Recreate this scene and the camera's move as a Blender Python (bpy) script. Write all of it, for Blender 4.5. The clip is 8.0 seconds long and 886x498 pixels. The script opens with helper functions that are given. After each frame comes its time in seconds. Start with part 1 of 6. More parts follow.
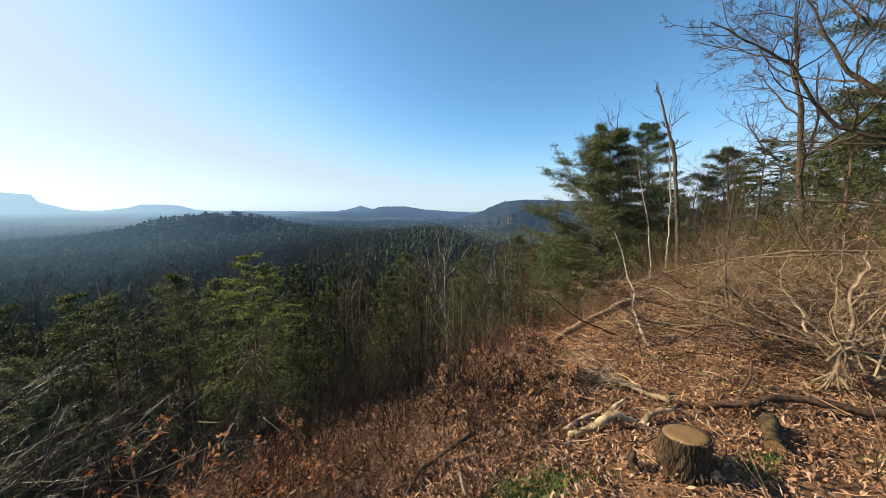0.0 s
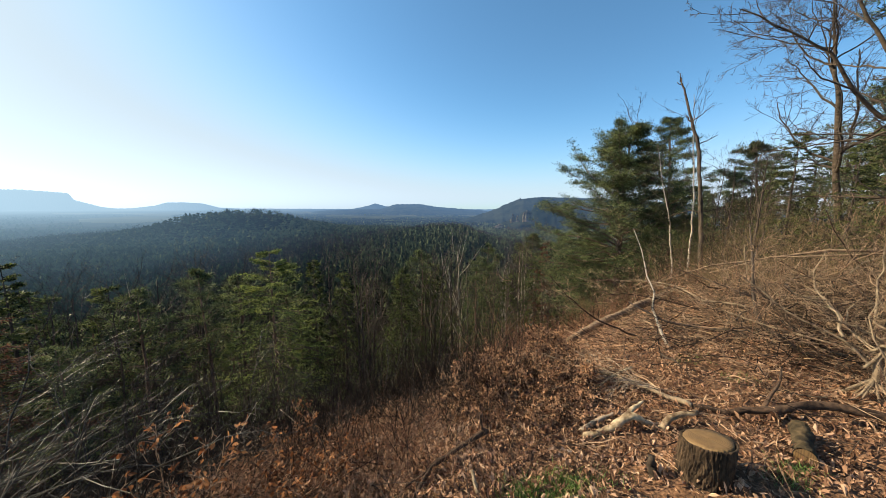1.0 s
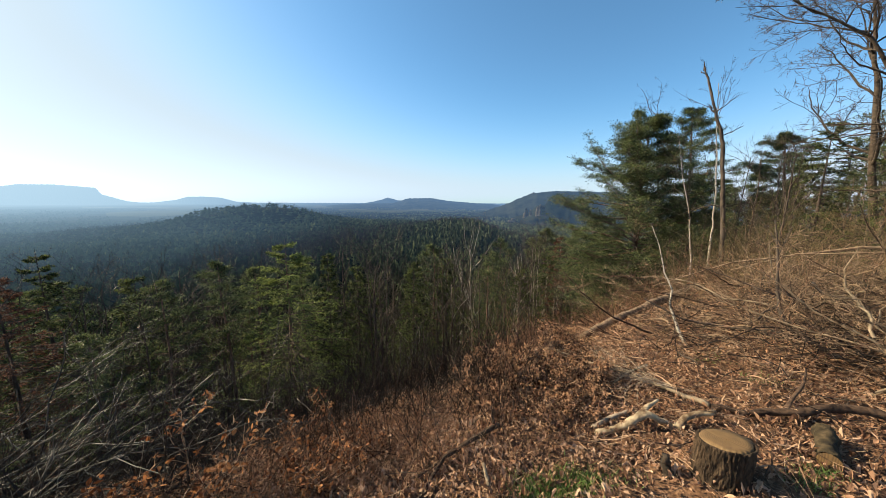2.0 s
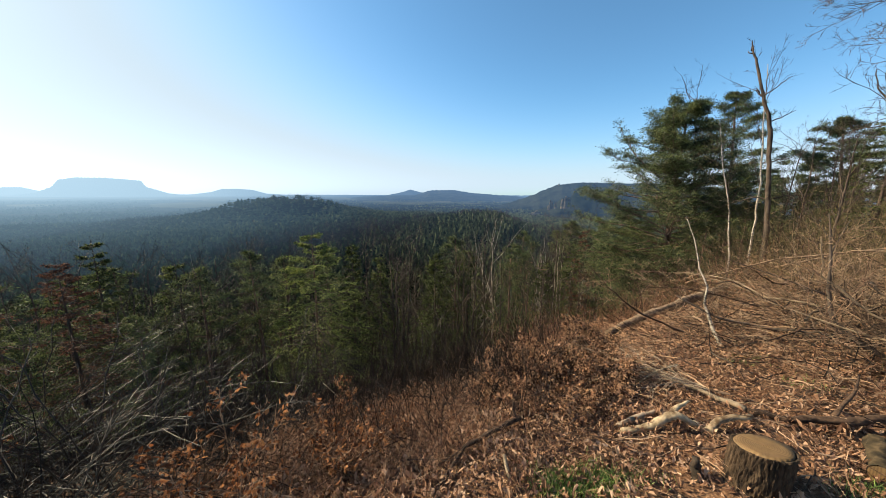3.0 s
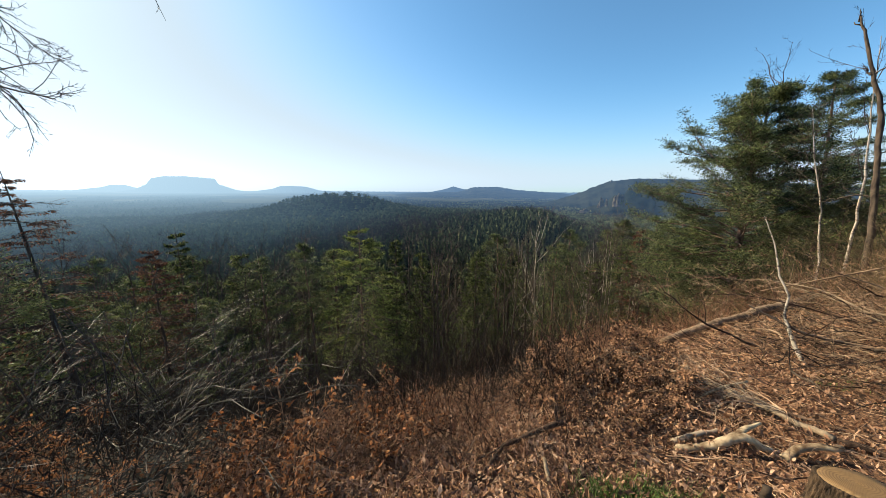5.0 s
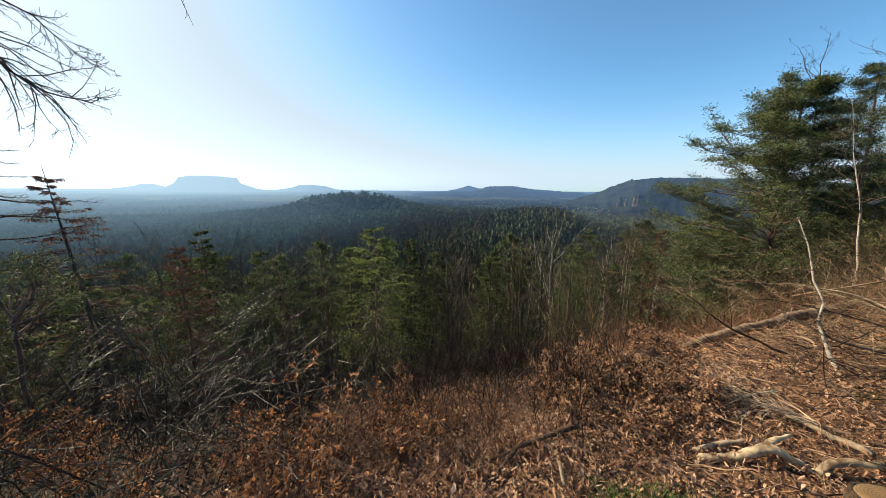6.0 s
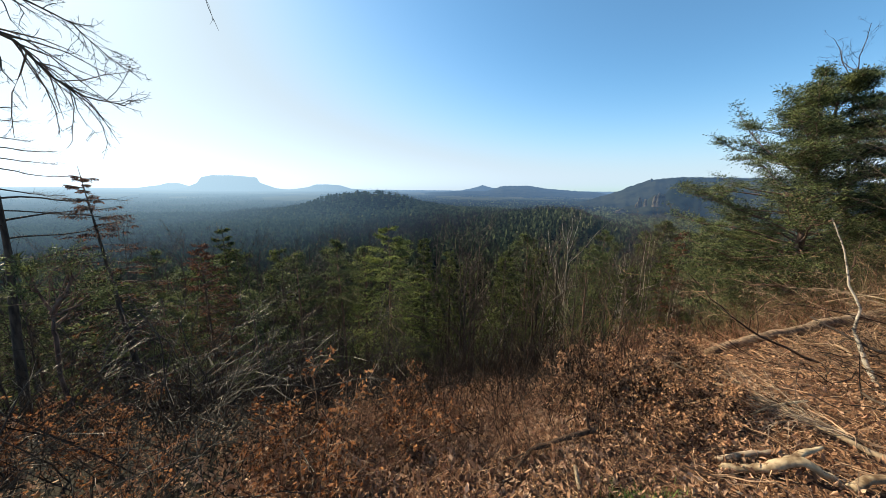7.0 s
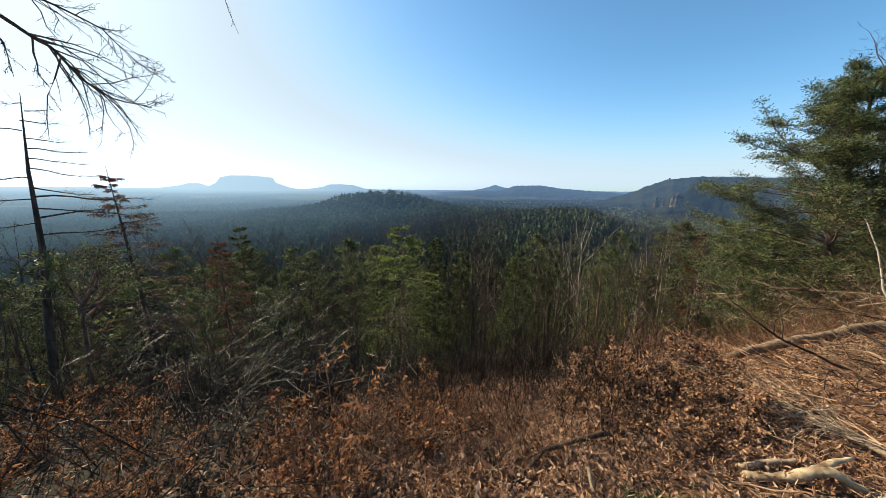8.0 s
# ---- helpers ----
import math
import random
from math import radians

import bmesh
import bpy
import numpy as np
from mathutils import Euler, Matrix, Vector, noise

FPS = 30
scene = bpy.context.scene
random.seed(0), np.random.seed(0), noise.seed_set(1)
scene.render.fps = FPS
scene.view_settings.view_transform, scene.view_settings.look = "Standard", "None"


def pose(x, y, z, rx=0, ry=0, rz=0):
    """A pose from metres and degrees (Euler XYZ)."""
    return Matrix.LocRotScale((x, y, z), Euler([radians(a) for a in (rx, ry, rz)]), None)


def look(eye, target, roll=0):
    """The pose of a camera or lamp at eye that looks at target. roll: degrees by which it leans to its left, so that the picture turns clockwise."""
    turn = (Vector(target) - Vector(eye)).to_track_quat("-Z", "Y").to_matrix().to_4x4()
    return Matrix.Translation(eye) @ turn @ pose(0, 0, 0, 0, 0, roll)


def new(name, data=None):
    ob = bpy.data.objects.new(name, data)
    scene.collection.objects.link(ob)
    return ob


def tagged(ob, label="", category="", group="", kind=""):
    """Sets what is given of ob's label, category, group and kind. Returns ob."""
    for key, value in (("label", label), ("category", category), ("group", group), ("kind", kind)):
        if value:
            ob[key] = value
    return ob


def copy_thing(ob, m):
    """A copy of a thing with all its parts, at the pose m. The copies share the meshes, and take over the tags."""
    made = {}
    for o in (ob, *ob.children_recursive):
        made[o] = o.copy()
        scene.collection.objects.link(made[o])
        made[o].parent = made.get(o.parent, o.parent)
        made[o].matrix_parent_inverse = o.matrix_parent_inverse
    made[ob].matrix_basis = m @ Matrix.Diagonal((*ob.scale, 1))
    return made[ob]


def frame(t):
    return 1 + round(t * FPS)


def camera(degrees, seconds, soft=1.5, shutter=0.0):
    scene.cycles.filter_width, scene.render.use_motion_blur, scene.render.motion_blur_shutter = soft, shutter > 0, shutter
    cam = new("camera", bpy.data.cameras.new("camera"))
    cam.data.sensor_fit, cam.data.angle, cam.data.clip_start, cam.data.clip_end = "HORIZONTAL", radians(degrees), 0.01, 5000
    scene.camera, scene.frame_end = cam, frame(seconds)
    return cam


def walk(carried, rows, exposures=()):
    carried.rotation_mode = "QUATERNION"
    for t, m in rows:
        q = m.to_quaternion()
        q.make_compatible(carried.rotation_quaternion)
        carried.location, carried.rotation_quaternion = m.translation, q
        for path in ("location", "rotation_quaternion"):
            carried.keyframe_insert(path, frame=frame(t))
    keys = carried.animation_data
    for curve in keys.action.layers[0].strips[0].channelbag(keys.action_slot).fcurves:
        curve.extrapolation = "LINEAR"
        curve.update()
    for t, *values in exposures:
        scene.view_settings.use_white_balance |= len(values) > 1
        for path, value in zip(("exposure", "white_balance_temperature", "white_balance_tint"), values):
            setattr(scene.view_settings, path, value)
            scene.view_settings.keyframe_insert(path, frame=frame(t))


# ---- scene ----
cam = camera(111.0, 8.0, soft=0.6)
PATH = [
    (0, (0.322, 0.778, 1.864), (0.264, 2.761, 1.611), 0.5),
    (0.5, (0.329, 0.791, 1.855), (0.234, 2.771, 1.594), 0.5),
    (1, (0.326, 0.793, 1.852), (0.177, 2.769, 1.583), 0.5),
    (1.5, (0.324, 0.789, 1.859), (0.145, 2.761, 1.578), 0.5),
    (3, (0.306, 0.786, 1.859), (-0.059, 2.72, 1.5), 0.5),
    (3.5, (0.305, 0.786, 1.851), (-0.128, 2.703, 1.484), 0.5),
    (4, (0.301, 0.783, 1.851), (-0.206, 2.682, 1.478), 0.5),
    (4.5, (0.296, 0.775, 1.852), (-0.276, 2.654, 1.475), 0.5),
    (6, (0.283, 0.767, 1.854), (-0.431, 2.594, 1.467), 0.6),
    (6.5, (0.273, 0.761, 1.856), (-0.482, 2.572, 1.467), 0.6),
    (7, (0.27, 0.758, 1.853), (-0.525, 2.551, 1.462), 0.7),
    (7.5, (0.265, 0.753, 1.842), (-0.567, 2.529, 1.451), 0.7),
    (8, (0.263, 0.749, 1.839), (-0.601, 2.51, 1.446), 0.7),
]
walk(cam, [(t, look(eye, target, roll)) for t, eye, target, roll in PATH], exposures=[(0, 1.02, 5850, 4), (8, 1.02, 5850, 4)])

# ---------- light ----------
SUN_ELEVATION, SUN_SIDE = 32.0, 280.0          # degrees; the sky's rotation, clockwise from +y
MIST_LEVEL, MIST_FROM = (0.35, 2.0), (1.7, 5.2)
world = bpy.data.worlds.new("world")
scene.world = world
world.use_nodes = True
wn = world.node_tree
sky = wn.nodes.new("ShaderNodeTexSky")
sky.sky_type, sky.sun_disc = "NISHITA", False
sky.sun_elevation, sky.sun_rotation = radians(SUN_ELEVATION), radians(SUN_SIDE)
sky.altitude, sky.air_density, sky.dust_density, sky.ozone_density = 300, 0.7, 0.7, 1.2
tone = wn.nodes.new("ShaderNodeMix")
tone.data_type, tone.blend_type = "RGBA", "MULTIPLY"
tone.inputs["Factor"].default_value = 1.0
tone.inputs["B"].default_value = (0.79, 1.0, 0.955, 1)
wn.links.new(sky.outputs[0], tone.inputs["A"])
# thin mist whitens the brightest parts, low down and towards the sun
bright = wn.nodes.new("ShaderNodeRGBToBW")
wn.links.new(tone.outputs["Result"], bright.inputs[0])
misty = wn.nodes.new("ShaderNodeMapRange")
misty.interpolation_type = "SMOOTHSTEP"
level = wn.nodes.new("ShaderNodeMath")
level.operation = "MULTIPLY_ADD"
level.inputs[1].default_value, level.inputs[2].default_value = MIST_LEVEL
for k, v in enumerate(MIST_FROM):
    misty.inputs[k + 1].default_value = v
pale = wn.nodes.new("ShaderNodeMix")
pale.data_type, pale.blend_type, pale.clamp_result = "RGBA", "MULTIPLY", False
pale.inputs["Factor"].default_value = 1.0
pale.inputs["B"].default_value = (0.89, 0.97, 1.03, 1)
mist = wn.nodes.new("ShaderNodeMix")
mist.data_type = "RGBA"
for a, b in ((bright.outputs[0], misty.inputs[0]), (bright.outputs[0], level.inputs[0]), (level.outputs[0], pale.inputs["A"]), (misty.outputs[0], mist.inputs["Factor"]), (tone.outputs["Result"], mist.inputs["A"]), (pale.outputs["Result"], mist.inputs["B"]), (mist.outputs["Result"], wn.nodes["Background"].inputs[0])):
    wn.links.new(a, b)
wn.nodes["Background"].inputs[1].default_value = 0.112
sun = bpy.data.lights.new("sun", "SUN")
sun.energy, sun.angle, sun.color = 5.0, radians(0.6), (1.0, 0.78, 0.50)
a = radians(SUN_SIDE)
toward = Vector((math.sin(a) * math.cos(radians(SUN_ELEVATION)), math.cos(a) * math.cos(radians(SUN_ELEVATION)), math.sin(radians(SUN_ELEVATION))))
new("sun", sun).matrix_world = look(toward * 50, (0, 0, 0))

# ---------- materials ----------


def shade(name, dark, light, scale=8.0, rough=0.8, bump=0.3, vary="", through_light=0.0, stretch=(1, 1, 1), mid=None, lo=0.3, hi=0.7):
    """A diffuse-looking surface: two noises mix dark to light; vary: 'object' or 'island' shifts the brightness of each piece."""
    m = bpy.data.materials.new(name)
    m.use_nodes = True
    t = m.node_tree
    n, l = t.nodes, t.links
    bsdf = n["Principled BSDF"]
    bsdf.inputs["Roughness"].default_value = rough
    bsdf.inputs["Specular IOR Level"].default_value = 0.25
    co = n.new("ShaderNodeTexCoord")
    mp = n.new("ShaderNodeMapping")
    mp.inputs["Scale"].default_value = stretch
    l.new(co.outputs["Object"], mp.inputs[0])
    n1 = n.new("ShaderNodeTexNoise")
    n1.inputs["Scale"].default_value, n1.inputs["Detail"].default_value = scale, 6
    n2 = n.new("ShaderNodeTexNoise")
    n2.inputs["Scale"].default_value, n2.inputs["Detail"].default_value = scale * 0.13, 3
    l.new(mp.outputs[0], n1.inputs[0])
    l.new(mp.outputs[0], n2.inputs[0])
    add = n.new("ShaderNodeMath")
    add.operation = "MULTIPLY_ADD"
    l.new(n2.outputs[0], add.inputs[0])
    add.inputs[1].default_value = 0.5
    l.new(n1.outputs[0], add.inputs[2])
    sub = n.new("ShaderNodeMath")
    sub.operation = "SUBTRACT"
    l.new(add.outputs[0], sub.inputs[0])
    sub.inputs[1].default_value = 0.25
    ramp = n.new("ShaderNodeValToRGB")
    e = ramp.color_ramp.elements
    e[0].position, e[0].color = lo, (*dark, 1)
    e[1].position, e[1].color = hi, (*light, 1)
    if mid:
        e2 = ramp.color_ramp.elements.new((lo + hi) / 2)
        e2.color = (*mid, 1)
    fac = sub.outputs[0]
    if vary:
        src = n.new("ShaderNodeObjectInfo").outputs["Random"] if vary == "object" else n.new("ShaderNodeNewGeometry").outputs["Random Per Island"]
        mx = n.new("ShaderNodeMath")
        mx.operation = "MULTIPLY_ADD"
        l.new(src, mx.inputs[0])
        mx.inputs[1].default_value = 0.6 if vary == "island" else 0.3
        sh = n.new("ShaderNodeMath")
        sh.operation = "SUBTRACT"
        l.new(sub.outputs[0], sh.inputs[0])
        sh.inputs[1].default_value = 0.3 if vary == "island" else 0.15
        l.new(sh.outputs[0], mx.inputs[2])
        fac = mx.outputs[0]
    l.new(fac, ramp.inputs[0])
    l.new(ramp.outputs[0], bsdf.inputs["Base Color"])
    if bump:
        b = n.new("ShaderNodeBump")
        b.inputs["Strength"].default_value, b.inputs["Distance"].default_value = bump, 0.02
        l.new(n1.outputs[0], b.inputs["Height"])
        l.new(b.outputs[0], bsdf.inputs["Normal"])
    out = n["Material Output"]
    if through_light:
        tr = n.new("ShaderNodeBsdfTranslucent")
        l.new(ramp.outputs[0], tr.inputs[0])
        mix = n.new("ShaderNodeMixShader")
        mix.inputs[0].default_value = through_light
        l.new(bsdf.outputs[0], mix.inputs[1])
        l.new(tr.outputs[0], mix.inputs[2])
        l.new(mix.outputs[0], out.inputs[0])
    return m


BARK = shade("rough_bark", (0.03, 0.022, 0.017), (0.125, 0.092, 0.068), 14, 0.9, 0.8, stretch=(1, 1, 0.25))
BARK_OAK = shade("oak_bark", (0.024, 0.017, 0.011), (0.105, 0.076, 0.052), 16, 0.9, 0.7, "object")
BARK_DARK = shade("dark_branch_bark", (0.016, 0.009, 0.006), (0.10, 0.06, 0.036), 22, 0.95, 0.8)
BARK_PINE = shade("pine_bark", (0.05, 0.028, 0.021), (0.24, 0.155, 0.115), 9, 0.9, 0.8, stretch=(1, 1, 0.3))
BARK_BIRCH = shade("birch_bark", (0.05, 0.045, 0.04), (0.40, 0.34, 0.27), 9, 0.7, 0.3, lo=0.33, hi=0.5, stretch=(1, 1, 3))
TWIG = shade("grey_brown_twig", (0.020, 0.014, 0.011), (0.105, 0.077, 0.058), 6, 0.85, 0.2, "object")
TWIG_RED = shade("reddish_twig", (0.085, 0.042, 0.026), (0.36, 0.20, 0.115), 4, 0.85, 0.2, "island")
TWIG_PALE = shade("weathered_pale_wood", (0.11, 0.078, 0.054), (0.44, 0.34, 0.24), 10, 0.8, 0.4, "island", stretch=(1, 1, 1))
TWIG_TAN = shade("dry_tan_twig", (0.05, 0.027, 0.015), (0.46, 0.29, 0.17), 6, 0.85, 0.3, "island")
TWIG_BRUSH = shade("brown_brushwood", (0.03, 0.018, 0.011), (0.40, 0.275, 0.17), 6, 0.85, 0.3, "island", mid=(0.22, 0.145, 0.09), lo=0.2, hi=0.85)
# twig colour darkened to stand for shade under trees and in heaps
TWIG_SHADED = shade("shade_dark_twig", (0.006, 0.004, 0.003), (0.034, 0.021, 0.013), 6, 0.85, 0.2, "island")
TWIG_OLIVE = shade("olive_brown_twig", (0.035, 0.024, 0.012), (0.20, 0.145, 0.07), 6, 0.85, 0.2, "island")
TWIG_SILVER = shade("silver_grey_twig", (0.014, 0.010, 0.007), (0.44, 0.35, 0.26), 6, 0.45, 0.2, "island", mid=(0.030, 0.022, 0.015), lo=0.34, hi=0.93)
PEELED = shade("peeled_wood", (0.10, 0.06, 0.03), (0.58, 0.45, 0.28), 15, 0.6, 0.35, stretch=(1, 1, 1))
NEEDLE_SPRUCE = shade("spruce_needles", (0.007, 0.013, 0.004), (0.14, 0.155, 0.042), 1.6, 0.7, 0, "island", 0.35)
# lighter copy of the spruce needles, with sunlight put into the colour
NEEDLE_SUNLIT = shade("sunlit_spruce_needles", (0.024, 0.038, 0.010), (0.31, 0.34, 0.09), 1.6, 0.7, 0, "island", 0.35)
NEEDLE_PINE = shade("pine_needles", (0.014, 0.024, 0.010), (0.17, 0.19, 0.068), 1.6, 0.6, 0, "island", 0.28)
NEEDLE_DEAD = shade("dead_brown_needles", (0.045, 0.021, 0.013), (0.20, 0.092, 0.052), 2.0, 0.8, 0, "island", 0.3)
LEAF_LITTER = shade("fallen_leaves", (0.10, 0.048, 0.026), (0.62, 0.43, 0.29), 3, 0.75, 0.2, "island", 0.2, mid=(0.34, 0.19, 0.108), lo=0.12, hi=0.92)
LEAF_BEECH = shade("withered_beech_leaves", (0.07, 0.026, 0.010), (0.52, 0.24, 0.09), 3, 0.7, 0.2, "island", 0.35, mid=(0.26, 0.10, 0.034))
LEAF_DULL = shade("dull_dry_leaves", (0.05, 0.023, 0.011), (0.50, 0.285, 0.155), 3, 0.75, 0.2, "island", 0.25)
LOGWOOD = shade("weathered_log_bark", (0.07, 0.045, 0.027), (0.33, 0.225, 0.14), 12, 0.9, 0.5)
GRASS = shade("green_grass", (0.05, 0.085, 0.02), (0.26, 0.36, 0.10), 5, 0.6, 0, "island", 0.3)
SOIL = shade("leafy_forest_soil", (0.03, 0.016, 0.009), (0.34, 0.195, 0.105), 42, 0.95, 1.0, mid=(0.15, 0.08, 0.042), lo=0.25, hi=0.85)
MOSS = shade("mossy_bark", (0.014, 0.010, 0.006), (0.095, 0.065, 0.034), 16, 0.95, 0.9, mid=(0.046, 0.033, 0.016))
# dark litter, darkened further in place of the trees' shade
FLOOR = shade("shade_dark_wood_floor", (0.006, 0.005, 0.003), (0.022, 0.018, 0.010), 2.0, 0.95, 0.5)
STUMP_BARK = shade("furrowed_stump_bark", (0.008, 0.005, 0.003), (0.11, 0.072, 0.042), 46, 0.95, 1.0, lo=0.3, hi=0.75, stretch=(1, 1, 0.22))
DEADWOOD = shade("bleached_dead_wood", (0.075, 0.05, 0.033), (0.37, 0.28, 0.18), 18, 0.85, 0.7, lo=0.25, hi=0.8, stretch=(1, 1, 0.5))


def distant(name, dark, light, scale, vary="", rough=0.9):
    """A surface of the far backdrop with haze painted in, more with distance: blue straight ahead, pale towards the
    sun.
    """
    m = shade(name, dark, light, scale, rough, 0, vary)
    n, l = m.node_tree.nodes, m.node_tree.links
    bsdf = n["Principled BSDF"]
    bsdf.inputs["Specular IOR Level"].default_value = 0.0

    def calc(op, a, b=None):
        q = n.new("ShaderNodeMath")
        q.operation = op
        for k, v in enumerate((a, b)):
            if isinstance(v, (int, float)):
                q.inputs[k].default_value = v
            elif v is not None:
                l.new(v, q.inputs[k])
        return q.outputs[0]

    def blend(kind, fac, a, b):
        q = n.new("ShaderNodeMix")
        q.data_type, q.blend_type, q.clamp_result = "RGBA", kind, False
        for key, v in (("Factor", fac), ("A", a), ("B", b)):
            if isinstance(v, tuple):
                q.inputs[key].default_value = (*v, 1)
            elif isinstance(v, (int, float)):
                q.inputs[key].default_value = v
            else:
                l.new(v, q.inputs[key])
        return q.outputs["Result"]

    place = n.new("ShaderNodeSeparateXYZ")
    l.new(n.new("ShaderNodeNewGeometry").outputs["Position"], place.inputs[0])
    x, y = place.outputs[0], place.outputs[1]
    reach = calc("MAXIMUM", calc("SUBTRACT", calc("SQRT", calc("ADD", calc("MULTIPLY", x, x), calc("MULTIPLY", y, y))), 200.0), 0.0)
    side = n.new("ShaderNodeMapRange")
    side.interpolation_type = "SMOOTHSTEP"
    for k, v in ((1, HAZE_SIDE[0]), (2, HAZE_SIDE[1]), (3, 0.0), (4, 1.0)):
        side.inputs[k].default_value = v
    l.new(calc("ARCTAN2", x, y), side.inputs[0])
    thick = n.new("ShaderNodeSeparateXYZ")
    l.new(blend("MIX", side.outputs[0], *HAZE_THICK), thick.inputs[0])
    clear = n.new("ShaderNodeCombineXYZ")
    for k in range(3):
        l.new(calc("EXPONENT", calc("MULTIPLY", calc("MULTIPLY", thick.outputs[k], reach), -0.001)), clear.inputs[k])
    haze_glow = blend("MULTIPLY", 1.0, blend("SUBTRACT", 1.0, (1.0, 1.0, 1.0), clear.outputs[0]), blend("MIX", side.outputs[0], *HAZE_LIGHT))
    # haze dims the base colour and is added as emission
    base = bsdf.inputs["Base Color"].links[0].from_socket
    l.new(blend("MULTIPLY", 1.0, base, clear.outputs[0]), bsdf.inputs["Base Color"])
    l.new(haze_glow, bsdf.inputs["Emission Color"])
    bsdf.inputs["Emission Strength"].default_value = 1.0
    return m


# the painted haze: where it turns pale (bearing, radians), how thick it is per kilometre, and its glow far off
HAZE_SIDE = (-0.30, -1.15)
HAZE_THICK = ((0.078, 0.108, 0.165), (0.29, 0.36, 0.43))
HAZE_LIGHT = ((0.31, 0.36, 0.40), (0.42, 0.475, 0.50))
HAZED_CONIFER = distant("hazed_conifers", (0.036, 0.044, 0.022), (0.098, 0.106, 0.050), 0.05, "island")
HAZED_BARE = distant("hazed_bare_crowns", (0.036, 0.031, 0.023), (0.074, 0.060, 0.043), 0.05, "island")
HAZED_FLOOR = distant("hazed_wood_floor", (0.006, 0.009, 0.005), (0.020, 0.022, 0.012), 0.03)
HAZED_FIELD = distant("hazed_fields", (0.02, 0.028, 0.014), (0.06, 0.06, 0.036), 0.004)
HAZED_HILL = distant("hazed_wooded_hill", (0.006, 0.010, 0.008), (0.026, 0.030, 0.022), 0.016)
HAZED_ROCK = distant("hazed_sandstone", (0.05, 0.046, 0.038), (0.24, 0.20, 0.15), 0.06)
HAZED_WALL = distant("hazed_white_render", (0.6, 0.6, 0.58), (0.8, 0.8, 0.78), 0.3)


def cut_wood():
    """Sawn end grain: growth rings, a darker heart, a red-brown bark edge."""
    m = bpy.data.materials.new("sawn_end_grain")
    m.use_nodes = True
    n, l = m.node_tree.nodes, m.node_tree.links
    co = n.new("ShaderNodeTexCoord")
    wave = n.new("ShaderNodeTexWave")
    wave.wave_type, wave.rings_direction = "RINGS", "Z"
    wave.inputs["Scale"].default_value, wave.inputs["Distortion"].default_value, wave.inputs["Detail"].default_value = 26, 1.6, 3
    l.new(co.outputs["Object"], wave.inputs[0])
    no = n.new("ShaderNodeTexNoise")
    no.inputs["Scale"].default_value = 14
    l.new(co.outputs["Object"], no.inputs[0])
    mix = n.new("ShaderNodeMix")
    mix.data_type = "RGBA"
    mix.inputs["A"].default_value, mix.inputs["B"].default_value = (0.17, 0.092, 0.030, 1), (0.26, 0.155, 0.056, 1)
    l.new(wave.outputs["Fac"], mix.inputs["Factor"])
    mix2 = n.new("ShaderNodeMix")
    mix2.data_type, mix2.blend_type = "RGBA", "MULTIPLY"
    mix2.inputs["Factor"].default_value = 0.75
    l.new(mix.outputs["Result"], mix2.inputs["A"])
    l.new(no.outputs["Fac"], mix2.inputs["B"])
    br = n.new("ShaderNodeBrightContrast")
    br.inputs["Bright"].default_value = 0.0
    l.new(mix2.outputs["Result"], br.inputs[0])
    l.new(br.outputs[0], n["Principled BSDF"].inputs["Base Color"])
    n["Principled BSDF"].inputs["Roughness"].default_value = 0.75
    return m


CUT = cut_wood()

# ---------- mesh tools ----------
rng = np.random.default_rng(7)


class Heap:
    """Gathers vertices, quads and triangles, and becomes one mesh."""

    def __init__(self):
        self.v, self.q, self.t, self.n = [], [], [], 0

    def add(self, v, q=None, t=None):
        v = np.asarray(v, float).reshape(-1, 3)
        if q is not None and len(q):
            self.q.append(np.asarray(q, np.int64) + self.n)
        if t is not None and len(t):
            self.t.append(np.asarray(t, np.int64) + self.n)
        self.v.append(v)
        self.n += len(v)

    def mesh(self, name, material, smooth=True):
        v = np.concatenate(self.v)
        q = np.concatenate(self.q) if self.q else np.zeros((0, 4), np.int64)
        t = np.concatenate(self.t) if self.t else np.zeros((0, 3), np.int64)
        me = bpy.data.meshes.new(name)
        me.vertices.add(len(v))
        me.vertices.foreach_set("co", v.astype(np.float32).ravel())
        me.loops.add(q.size + t.size)
        me.loops.foreach_set("vertex_index", np.concatenate([q.ravel(), t.ravel()]).astype(np.int32))
        me.polygons.add(len(q) + len(t))
        me.polygons.foreach_set("loop_start", np.concatenate([np.arange(len(q)) * 4, q.size + np.arange(len(t)) * 3]).astype(np.int32))
        me.polygons.foreach_set("use_smooth", np.full(len(q) + len(t), smooth))
        me.update(calc_edges=True)
        for m in material if isinstance(material, (list, tuple)) else [material]:
            me.materials.append(m)
        return me


def unit(a):
    a = np.asarray(a, float)
    return a / np.maximum(np.linalg.norm(a, axis=-1, keepdims=True), 1e-9)


